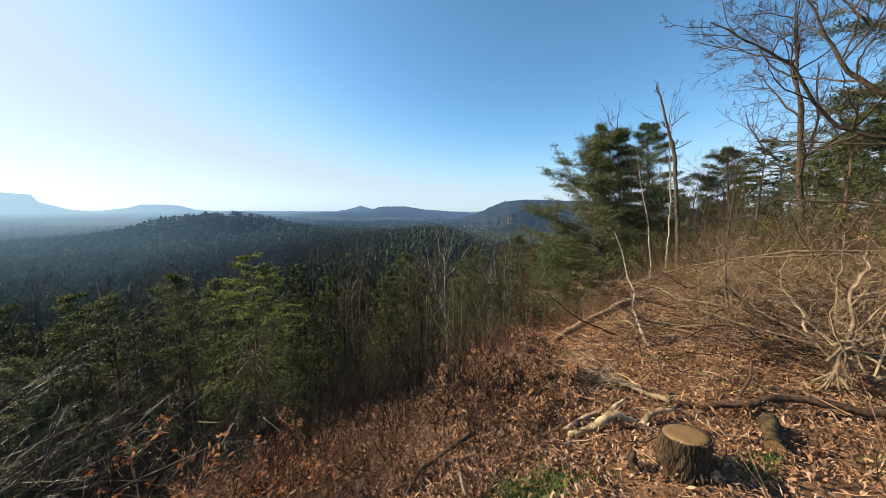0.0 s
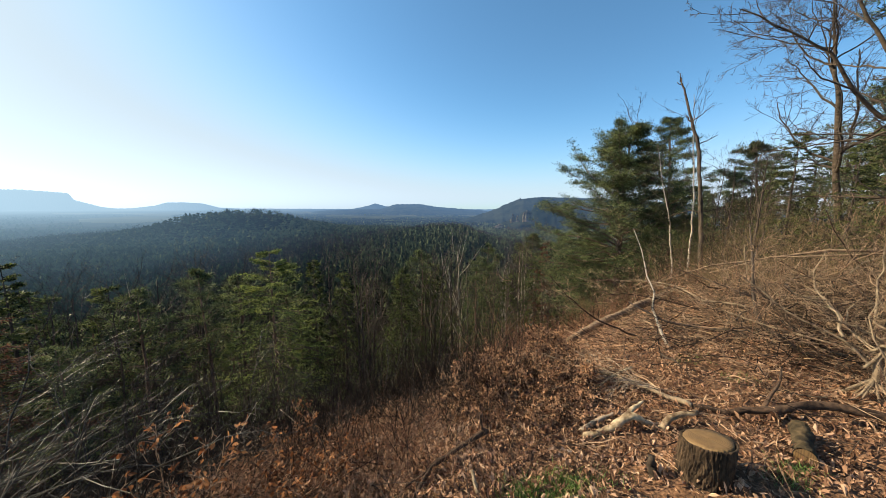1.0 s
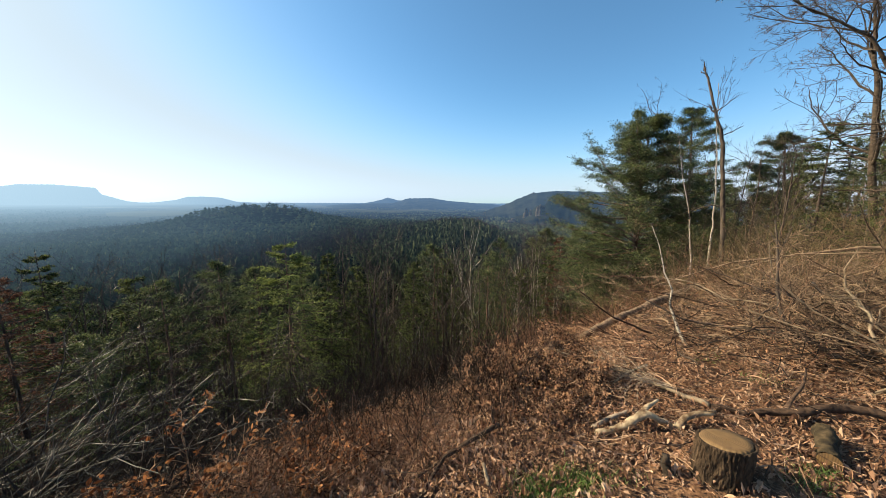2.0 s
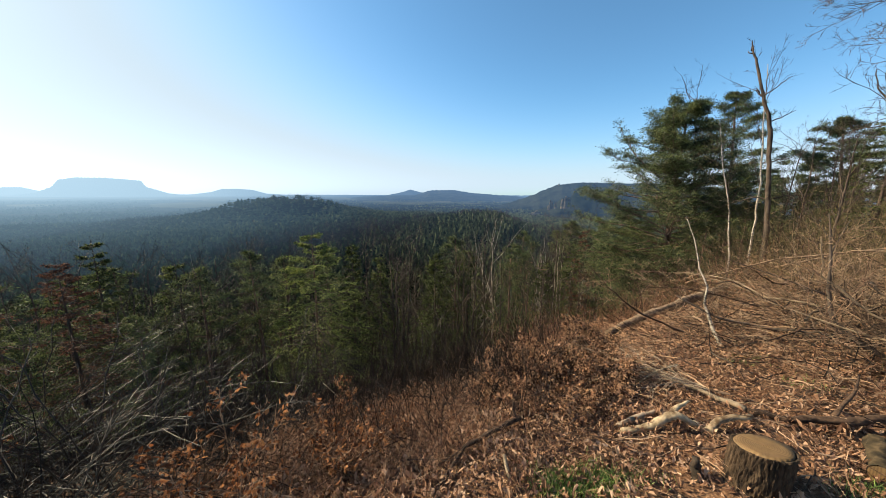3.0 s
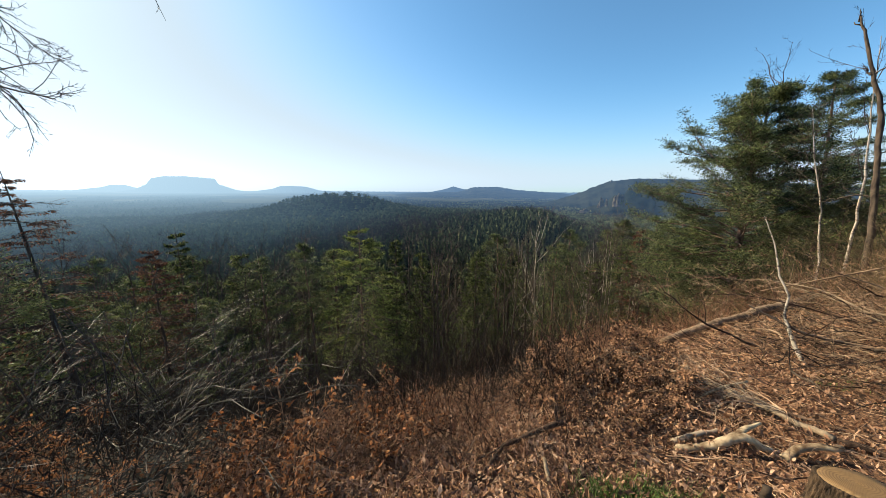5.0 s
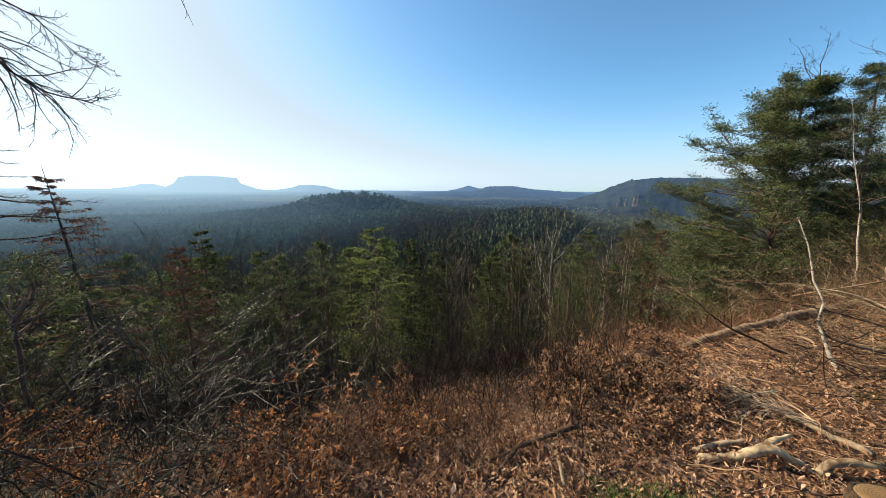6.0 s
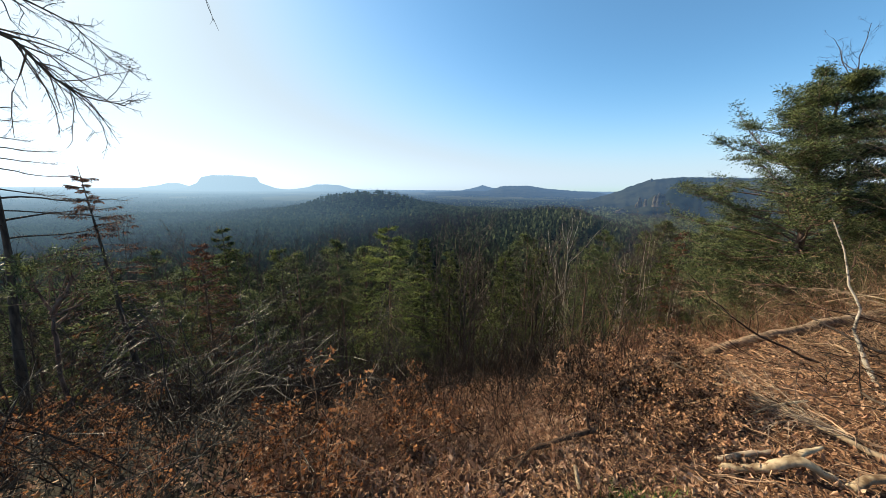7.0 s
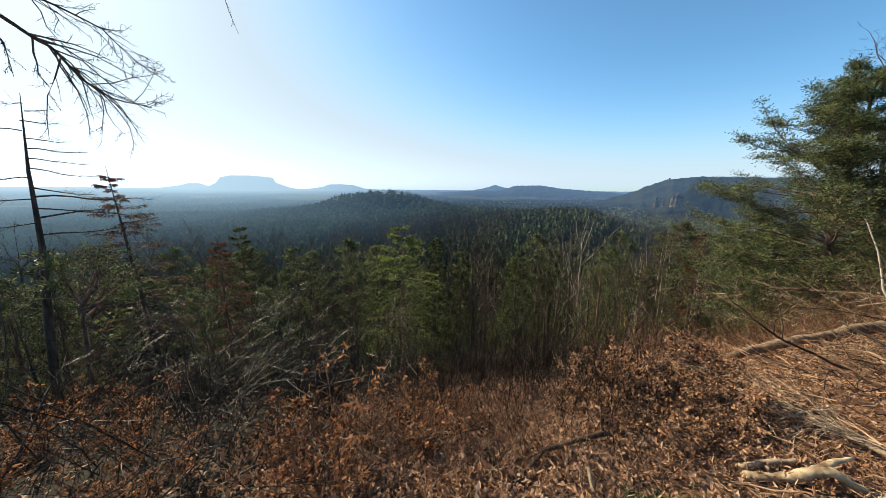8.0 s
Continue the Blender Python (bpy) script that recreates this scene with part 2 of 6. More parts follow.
def tube(hp, pts, radii, sides=6, rough=0.0, cap=True):
    """A round limb along pts."""
    p = np.asarray(pts, float)
    k = len(p)
    r = np.broadcast_to(np.asarray(radii, float), (k,))
    d = unit(np.gradient(p, axis=0))
    ref = np.array([0.3, 0.2, 0.93]) if abs(d[0, 2]) < 0.85 else np.array([1.0, 0.1, 0.0])
    a = unit(np.cross(d, ref))
    b = np.cross(d, a)
    ang = np.arange(sides) * 2 * np.pi / sides
    rr = r[:, None] * (1 + rough * rng.uniform(-1, 1, (k, sides)))
    ring = p[:, None] + rr[..., None] * (np.cos(ang)[None, :, None] * a[:, None] + np.sin(ang)[None, :, None] * b[:, None])
    i = np.arange(k - 1)[:, None] * sides
    j = np.arange(sides)[None]
    j2 = (j + 1) % sides
    q = np.stack([i + j, i + j2, i + sides + j2, i + sides + j], -1).reshape(-1, 4)
    v = ring.reshape(-1, 3)
    t = []
    if cap:
        v = np.concatenate([v, p[:1], p[-1:]])
        c0, c1 = k * sides, k * sides + 1
        jj = np.arange(sides)
        t = np.concatenate([np.stack([np.full(sides, c0), (jj + 1) % sides, jj], -1), np.stack([np.full(sides, c1), (k - 1) * sides + jj, (k - 1) * sides + (jj + 1) % sides], -1)])
    hp.add(v, q, t)


def sticks(hp, p0, p1, r0, r1):
    """Many thin three-sided tapered sticks at once."""
    p0, p1 = np.asarray(p0, float).reshape(-1, 3), np.asarray(p1, float).reshape(-1, 3)
    n = len(p0)
    if not n:
        return
    r0, r1 = np.broadcast_to(r0, (n,)), np.broadcast_to(r1, (n,))
    d = unit(p1 - p0)
    ref = np.where(np.abs(d[:, 2:3]) > 0.8, [[1.0, 0.1, 0]], [[0.1, 0.2, 1.0]])
    a = unit(np.cross(d, ref))
    b = np.cross(d, a)
    ang = np.arange(3) * 2 * np.pi / 3
    off = np.cos(ang)[None, :, None] * a[:, None] + np.sin(ang)[None, :, None] * b[:, None]
    v = np.concatenate([p0[:, None] + off * r0[:, None, None], p1[:, None] + off * r1[:, None, None]], 1)
    base = np.arange(n)[:, None, None] * 6
    q = (base + np.array([[0, 1, 4, 3], [1, 2, 5, 4], [2, 0, 3, 5]])[None]).reshape(-1, 4)
    hp.add(v, q)


def blades(hp, p, d, length, width):
    """Many flat pointed blades (needle sprays, grass): each starts at p and runs along d."""
    p, d = np.asarray(p, float), unit(d)
    n = len(p)
    length, width = np.broadcast_to(length, (n,))[:, None], np.broadcast_to(width, (n,))[:, None]
    s = unit(np.cross(d, rng.normal(size=(n, 3))))
    mid = p + d * length * 0.45
    v = np.stack([p, mid + s * width * 0.5, p + d * length, mid - s * width * 0.5], 1)
    hp.add(v, (np.arange(n)[:, None] * 4 + np.arange(4)[None]))


def leaves(hp, p, d, up, length, width, curl=0.3):
    """Many leaves: two halves folded along the midrib, tip bent."""
    p, d, up = np.asarray(p, float), unit(d), unit(up)
    n = len(p)
    length, width = np.broadcast_to(length, (n,))[:, None], np.broadcast_to(width, (n,))[:, None]
    s = unit(np.cross(d, up))
    up = np.cross(s, d)
    c = curl * rng.uniform(-0.6, 1.4, (n, 1))
    a, b = p, p + d * length + up * length * c * 0.6
    m1 = p + d * length * 0.35 + s * width * 0.5 + up * width * c
    m2 = p + d * length * 0.35 - s * width * 0.5 + up * width * c * rng.uniform(0.2, 1.5, (n, 1))
    m3 = p + d * length * 0.72 + s * width * 0.36 + up * width * c * 1.4
    m4 = p + d * length * 0.72 - s * width * 0.36 + up * width * c * 1.2
    v = np.stack([a, m1, m3, b, m4, m2], 1)
    o = np.arange(n)[:, None] * 6
    hp.add(v, np.concatenate([o + np.array([[0, 1, 2, 3]]), o + np.array([[0, 3, 4, 5]])]))


def empty(name, at, label, category, group="", kind=""):
    ob = new(name)
    ob.location = at
    ob.empty_display_size = 0.2
    return tagged(ob, label, category, group, kind)


def part(name, hp, material, parent, label="", smooth=True, kind=""):
    ob = new(name, hp.mesh(name, material, smooth))
    ob.parent = parent
    return tagged(ob, label, kind=kind)


def single(name, hp, material, at, label, category, group="", kind="", smooth=True):
    ob = new(name, hp.mesh(name, material, smooth))
    ob.location = at
    return tagged(ob, label, category, group, kind)


# ---------- ground ----------
DOWN = np.array([-0.6, 0.8])      # the way the slope falls


def near_height(x, y):
    u = DOWN[0] * x + DOWN[1] * y
    w = (u - 3.2) / 0.9
    return -0.666 * np.where(w > 40, w, np.log1p(np.exp(np.minimum(w, 40))))


def bump_hill(x, y, cx, cy, sx, sy, turn, high):
    c, s = math.cos(turn), math.sin(turn)
    a, b = (x - cx) * c + (y - cy) * s, -(x - cx) * s + (y - cy) * c
    return high * np.exp(-(a / sx) ** 2 / 2 - (b / sy) ** 2 / 2)


def height(x, y):
    x, y = np.asarray(x, float), np.asarray(y, float)
    r = np.hypot(x, y)
    far = -58 + np.maximum(r - 900, 0) * 0.004 + 2.5 * np.sin(x * 0.021 + 1) * np.sin(y * 0.017) + 1.5 * np.sin(x * 0.05) * np.cos(y * 0.043 + 2)
    far = far + bump_hill(x, y, -424, 482, 30, 60, -0.70, 24) + bump_hill(x, y, -366, 524, 38, 60, -0.60, 28) + bump_hill(x, y, -447, 447, 9, 20, -0.78, 9)      # the wooded knoll
    far = far + bump_hill(x, y, -205, 566, 130, 90, -0.35, 15) + bump_hill(x, y, -500, 405, 75, 80, -0.89, 11) + bump_hill(x, y, -300, 560, 45, 70, -0.5, 6)
    far = far + bump_hill(x, y, -14, 400, np.where(x > -14, 36, 62), 85, 0.0, 23) + bump_hill(x, y, -120, 420, 70, 110, 0.0, 7) - bump_hill(x, y, 50, 250, 45, 90, 0.2, 10)
    near = near_height(x, y) + bump_hill(x, y, 30, 18, 10, 10, 0, 2.6)
    k = 7.0
    m = np.maximum(near, far)
    z = m + k * np.log(np.exp((near - m) / k) + np.exp((far - m) / k)) - k * np.log1p(np.exp(-np.abs(near - far) / k)) * np.clip(1 - r / 60, 0, 1)
    small = 0.035 * np.sin(x * 3.1 + 0.7) * np.sin(y * 2.7) + 0.02 * np.sin(x * 7.3 + y * 4.1)
    return z + small * np.clip((r - 0.5) / 2, 0, 1) * np.clip((40 - r) / 30, 0, 1)


def ground_at(x, y):
    return float(height(x, y))


def build_ground():
    rings = np.concatenate([[0.0], np.geomspace(0.35, 4900, 250)])
    turns = np.linspace(0, 2 * np.pi, 385)[:-1]
    R, A = np.meshgrid(rings, turns, indexing="ij")
    X, Y = 0.3 + R * np.sin(A), 0.8 + R * np.cos(A)
    v = np.stack([X, Y, height(X, Y)], -1).reshape(-1, 3)
    n = len(turns)
    i, j = np.arange(len(rings) - 1)[:, None] * n, np.arange(n)[None]
    j2 = (j + 1) % n
    q = np.stack([i + j, i + j2, i + n + j2, i + n + j], -1).reshape(-1, 4)[:, ::-1]
    hp = Heap()
    hp.add(v, q)
    ob = new("ground", hp.mesh("ground", [SOIL, FLOOR, HAZED_FLOOR, HAZED_FIELD]))
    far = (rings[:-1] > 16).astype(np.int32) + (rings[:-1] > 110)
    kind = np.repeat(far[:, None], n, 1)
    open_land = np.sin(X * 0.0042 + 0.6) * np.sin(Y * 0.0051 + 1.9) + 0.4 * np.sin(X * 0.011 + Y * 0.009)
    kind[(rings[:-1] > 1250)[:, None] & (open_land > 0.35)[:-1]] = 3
    # darkened floor past the brow and under the bushes stands for their shade
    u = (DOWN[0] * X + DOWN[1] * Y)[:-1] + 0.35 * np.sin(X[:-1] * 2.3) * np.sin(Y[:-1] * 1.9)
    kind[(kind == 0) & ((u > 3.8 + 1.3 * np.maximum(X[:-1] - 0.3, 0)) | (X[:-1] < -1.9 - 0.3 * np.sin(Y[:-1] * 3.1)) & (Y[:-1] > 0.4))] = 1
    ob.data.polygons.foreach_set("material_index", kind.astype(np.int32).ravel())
    tagged(ob, "brown leaf-strewn hillside falling to a wooded valley and hazy plain", "ground", kind="structure")


build_ground()


# ---------- distance ----------
def ridge(name, label, material, dist, deep, crest, foot, seed=1, rough=0.05, tree=3.0, cliff=0.0, step=0.3):
    """A far ridge round the viewpoint; crest: bearings (degrees right of +y) and the angles at which its skyline stands over the level;
    cliff > 0 gives the upper part of its face a steep rock wall."""
    g = np.random.default_rng(seed)
    b = np.arange(crest[0][0], crest[-1][0], step)
    top = np.interp(b, [c[0] for c in crest], [c[1] for c in crest])
    n = len(b)
    line = 1.85 + dist * np.tan(np.radians(top))
    line = line + sum(np.sin(b * f + seed * f) / f for f in (1.7, 4.1, 9.3, 21.0)) * rough * 12
    v = np.linspace(-1, 1, 34)
    B, V = np.meshgrid(b, v, indexing="ij")
    fall = 1 - np.abs(V)
    if cliff:
        fall = np.where(fall > 0.62, 1 - (1 - fall) * 0.25, np.where(fall > 0.5, 0.905 - (0.62 - fall) / 0.12 * cliff, fall / 0.5 * (0.905 - cliff)))
    else:
        fall = fall ** 0.85
    gully = sum(np.sin(B * f * 2.3 + V * f * 1.4 + seed * f) / f for f in (1.3, 2.9, 6.1, 13.0)) * rough
    z = foot + np.maximum(line - foot, 0.5)[:, None] * np.clip(fall * (1 + gully * (1 - fall)), 0, None)
    z = z + g.uniform(-0.4, 1, z.shape) * tree * np.clip(fall * 5, 0, 1)
    r = dist + V * deep + gully * deep * 0.5
    X, Y = 0.3 + r * np.sin(np.radians(B)), 0.8 + r * np.cos(np.radians(B))
    i, j = np.arange(n - 1)[:, None] * 34, np.arange(33)[None]
    hp = Heap()
    hp.add(np.stack([X, Y, z], -1), np.stack([i + j, i + 34 + j, i + 35 + j, i + 1 + j], -1).reshape(-1, 4)[:, ::-1])
    return tagged(new(name, hp.mesh(name, material)), label, "hill", kind="structure")


ridge("backdrop_table_mountain", "pale blue flat-topped table mountain far off in haze", HAZED_HILL, 4200, 420,
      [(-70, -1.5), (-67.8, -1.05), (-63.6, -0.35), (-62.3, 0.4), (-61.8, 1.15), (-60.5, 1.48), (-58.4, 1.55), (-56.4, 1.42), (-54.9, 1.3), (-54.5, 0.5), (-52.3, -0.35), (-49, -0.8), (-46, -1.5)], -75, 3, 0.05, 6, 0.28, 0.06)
ridge("backdrop_low_mesa", "faint low mesa on the hazy horizon", HAZED_HILL, 4500, 250, [(-53, -1.2), (-50, -0.5), (-47.5, -0.1), (-46.3, 0.36), (-44.5, 0.4), (-42.4, 0.3), (-40.5, -0.3), (-36, -0.6), (-32, -1.2)], -60, 5, 0.04, 5, 0.2, 0.08)
ridge("backdrop_faint_rise", "faint rise on the hazy horizon", HAZED_HILL, 4600, 220, [(-73, -1.2), (-69, -0.5), (-66.6, -0.1), (-65.6, 0.24), (-64.4, 0.26), (-63.4, -0.1), (-60, -0.6), (-57, -1.2)], -60, 2, 0.04, 5, 0.2, 0.08)
ridge("backdrop_horizon", "long pale ridge along the horizon", HAZED_HILL, 4750, 130, [(-90, -0.5), (-75, -0.42), (-60, -0.5), (-40, -0.42), (-25, -0.4), (0, -0.25), (15, -0.2), (40, -0.2), (70, -0.3)], -60, 11, 0.05, 4)
ridge("backdrop_peak", "small blue cone on a far ridge", HAZED_HILL, 3900, 260, [(-24, -1.0), (-20, -0.2), (-18.2, 0.2), (-16.8, 0.66), (-15.2, 0.25), (-13.5, 0.0), (-10, -0.5)], -60, 8, 0.04, 4)
ridge("backdrop_table_ridge", "flat-topped blue wooded ridge in the distance", HAZED_HILL, 2900, 800, [(-31, -1.6), (-28.2, -1.2), (-26.2, -0.75), (-22, -0.55), (-16, -0.35), (-14.2, 0.2), (-13.2, 0.55), (-11, 0.62), (-8.3, 0.58), (-5.4, 0.12), (-2, -0.12), (1.8, -0.36), (5, -0.7), (9, -1.5)], -68, 6, 0.07, 5)
ridge("backdrop_near_ridge", "blue-grey wooded ridge across the valley", HAZED_HILL, 1750, 420, [(-34, -2.4), (-29, -1.85), (-24, -1.9), (-17, -2.2), (-11, -2.5), (-6, -2.9)], -66, 14, 0.09, 4)
ridge("backdrop_crag_ridge", "dark blue wooded ridge with rock ledges", HAZED_HILL, 1500, 330, [(-4, -2.9), (-1, -2.3), (3.3, -0.95), (6.2, 0.25), (7.7, 0.95), (9.4, 1.7), (10.2, 1.72), (12.9, 2.05), (16.1, 2.0), (22, 1.8), (30, 1.2), (42, 0)], -66, 9, 0.09, 4)
ridge("backdrop_crag_spur", "dark wooded spur with pale sandstone cliffs", HAZED_HILL, 1000, 120, [(4.2, -3.8), (5.5, -3.1), (8.2, -2.2), (9.6, -1.3), (10.4, -0.6), (11.6, -0.4), (12.4, 0.7), (14.2, 1.15), (16.2, 0.6), (20, 0.3), (30, -1.2)], -60, 12, 0.08, 3.5)


def crag(bearing, dist, wide, high, low, seed):
    """A far sandstone pinnacle: stacked, weathered blocks."""
    g = np.random.default_rng(seed)
    x, y, z = dist * math.sin(radians(bearing)), dist * math.cos(radians(bearing)), 1.85 + dist * math.tan(radians(low))
    n, lev = 14, 9
    a = np.linspace(0, 2 * np.pi, n, endpoint=False)
    f = np.linspace(0, 1, lev)
    A, F = np.meshgrid(a, f)
    R_ = wide * (1 - 0.45 * F) * (1 + 0.25 * np.sin(A * 2 + seed) + g.uniform(-0.18, 0.18, A.shape))
    R_[-1] *= 0.35
    v = np.stack([R_ * np.cos(A), R_ * 0.6 * np.sin(A), F * high + g.uniform(-0.03, 0.03, A.shape) * high], -1).reshape(-1, 3)
    i, j = np.arange(lev - 1)[:, None] * n, np.arange(n)[None]
    hp = Heap()
    hp.add(v, np.stack([i + j, i + (j + 1) % n, i + n + (j + 1) % n, i + n + j], -1).reshape(-1, 4), [[(lev - 1) * n, (lev - 1) * n + k, (lev - 1) * n + k + 1] for k in range(1, n - 1)])
    single("sandstone_crag", hp, HAZED_ROCK, (x, y, z), "pale weathered sandstone crag on a wooded spur", "rock", "sandstone crags", smooth=False)


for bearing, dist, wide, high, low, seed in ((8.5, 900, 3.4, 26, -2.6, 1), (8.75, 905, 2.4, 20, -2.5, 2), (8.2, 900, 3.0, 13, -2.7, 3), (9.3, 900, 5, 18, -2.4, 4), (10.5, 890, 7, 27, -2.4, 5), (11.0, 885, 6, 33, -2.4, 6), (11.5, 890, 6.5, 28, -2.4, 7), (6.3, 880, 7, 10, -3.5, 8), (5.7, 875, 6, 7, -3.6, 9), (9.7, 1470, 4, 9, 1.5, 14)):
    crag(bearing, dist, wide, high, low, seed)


def far_house(x, y, z, turn):
    """A small white house with a pitched roof, far down the valley."""
    house = empty("house", (x, y, z), "tiny white house far down the valley", "house", "far village")
    house.rotation_euler = (0, 0, radians(turn))
    house.scale = (0.6, 0.6, 0.6)
    hp = Heap()
    hp.add([(-6, -4, -6), (6, -4, -6), (6, 4, -6), (-6, 4, -6), (-6, -4, 5), (6, -4, 5), (6, 4, 5), (-6, 4, 5), (-6, 0, 9), (6, 0, 9)], [(0, 1, 5, 4), (1, 2, 6, 5), (2, 3, 7, 6), (3, 0, 4, 7)], [(5, 6, 9), (7, 4, 8)])
    part("wall", hp, HAZED_WALL, house, smooth=False)
    hp = Heap()
    hp.add([(-6.5, -4.8, 4.4), (6.5, -4.8, 4.4), (6.5, 0, 9.4), (-6.5, 0, 9.4), (-6.5, 4.8, 4.4), (6.5, 4.8, 4.4)], [(0, 1, 2, 3), (3, 2, 5, 4)])
    part("roof", hp, HAZED_HILL, house, smooth=False)


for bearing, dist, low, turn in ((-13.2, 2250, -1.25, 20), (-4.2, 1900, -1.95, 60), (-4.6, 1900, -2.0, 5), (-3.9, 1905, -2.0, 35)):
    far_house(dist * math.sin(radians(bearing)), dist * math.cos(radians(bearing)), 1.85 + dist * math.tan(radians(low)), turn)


# ---------- growing things ----------
def arcs(hp, p, d, length, radius, bend, k=4, taper=0.75, wob=0.0):
    """Many bent twigs at once. Returns their points, (k + 1, n, 3)."""
    p, d, bend = np.asarray(p, float), unit(d), np.asarray(bend, float)
    n = len(p)
    length, radius = np.broadcast_to(length, (n,))[:, None], np.broadcast_to(radius, (n,))
    pts = [p + d * length * s + bend * length * s * s + (rng.normal(size=(n, 3)) * wob * length * (0 < s)) for s in np.linspace(0, 1, k + 1)]
    for i in range(k):
        sticks(hp, pts[i], pts[i + 1], radius * (1 - taper * i / k), radius * (1 - taper * (i + 1) / k))
    return np.array(pts)


def turn_off(d, angle):
    """A way that leaves d by that angle, anywhere round it."""
    s = unit(np.cross(d, rng.normal(size=3)))
    return unit(d * math.cos(angle) + s * math.sin(angle))


def grow(limb, seg, p, d, length, r, level, kids, rise=0.05, wander=0.16, open_=(0.5, 1.1), ratio=(0.38, 0.62), thick=0.018, fine=0.003):
    """A limb with all that branches off it; thick pieces go into limb, thin ones into the list seg."""
    k = 6 if level == 0 else 4 if level < 3 else 2
    pts, d = [np.array(p, float)], unit(d)
    for i in range(k):
        d = unit(d + rng.normal(size=3) * wander + np.array([0, 0, rise]))
        pts.append(pts[-1] + d * length / k)
    branch_on(limb, seg, pts, r, level, kids, rise, wander, open_, ratio, thick, fine=fine)


def branch_on(limb, seg, pts, r, level, kids, rise=0.05, wander=0.16, open_=(0.5, 1.1), ratio=(0.38, 0.62), thick=0.018, first=0.25, end=0.3, own=None, fine=0.003):
    """Puts the limb pts (into own, where that is given) and its side branches."""
    pts = np.array(pts, float)
    if r > 0.012 and level < 3:      # crooked, knotty wood
        k = (len(pts) - 1) * 3
        at, step = np.linspace(0, len(pts) - 1, k + 1), np.arange(len(pts))
        pts = np.stack([np.interp(at, step, pts[:, c]) for c in range(3)], -1)
        pts[1:-1] += rng.normal(size=(k - 1, 3)) * min(r, 0.06) * (0.55 if own is None else 0.2)
    k = len(pts) - 1
    radii = r * (1 - (1 - end) * np.linspace(0, 1, k + 1))
    if r > thick:
        tube(limb if own is None else own, pts, radii, 7 if r > 0.06 else 5, 0.06, cap=r > 0.05)
    else:
        seg.extend((pts[i], pts[i + 1], radii[i], radii[i + 1]) for i in range(k))
    if level >= len(kids):
        return
    length = float(np.linalg.norm(np.diff(pts, axis=0), axis=1).sum())
    for c in range(kids[level]):
        s = rng.uniform(first, 1.0)
        i = min(int(s * k), k - 1)
        q = pts[i] + (pts[i + 1] - pts[i]) * (s * k - i)
        way = turn_off(unit(pts[i + 1] - pts[i]), rng.uniform(*open_))
        grow(limb, seg, q, way, length * rng.uniform(*ratio) * (1.15 - 0.5 * s), max(r * (1 - 0.7 * s) * 0.52, fine), level + 1, kids, rise, wander, open_, ratio, thick, fine)


def put_seg(hp, seg):
    if seg:
        sticks(hp, [s[0] for s in seg], [s[1] for s in seg], np.array([s[2] for s in seg]), np.array([s[3] for s in seg]))


def bare_tree(name, at, h, r, label, kids=(9, 6, 5, 3), lean=(0, 0), bark=None, twig=None, group="", rise=0.06, open_=(0.45, 1.0), thick=0.02, ratio=(0.35, 0.58), first=0.3, wander=0.07, fine=0.004):
    """A leafless tree: trunk with limbs, and a crown of twigs."""
    tree = empty(name, at, label, "tree", group)
    trunk, crown, seg = Heap(), Heap(), []
    s = np.linspace(0, 1, 9)
    pts = np.stack([lean[0] * s ** 1.4 + np.cumsum(rng.normal(size=9)) * h * 0.006, lean[1] * s ** 1.4 + np.cumsum(rng.normal(size=9)) * h * 0.006, s * (h + 0.3) - 0.3], -1)
    limbs = Heap()
    branch_on(limbs, seg, pts, r, 0, kids, rise, 0.15, open_, ratio, thick, first, 0.18, own=trunk, fine=fine)
    put_seg(crown, seg)
    part("trunk", trunk, bark or BARK, tree)
    if limbs.n:
        part("limb_work", limbs, bark or BARK, tree, kind="stuff")
    part("crown", crown, twig or TWIG, tree, "bare fine twigs", kind="stuff")
    return tree


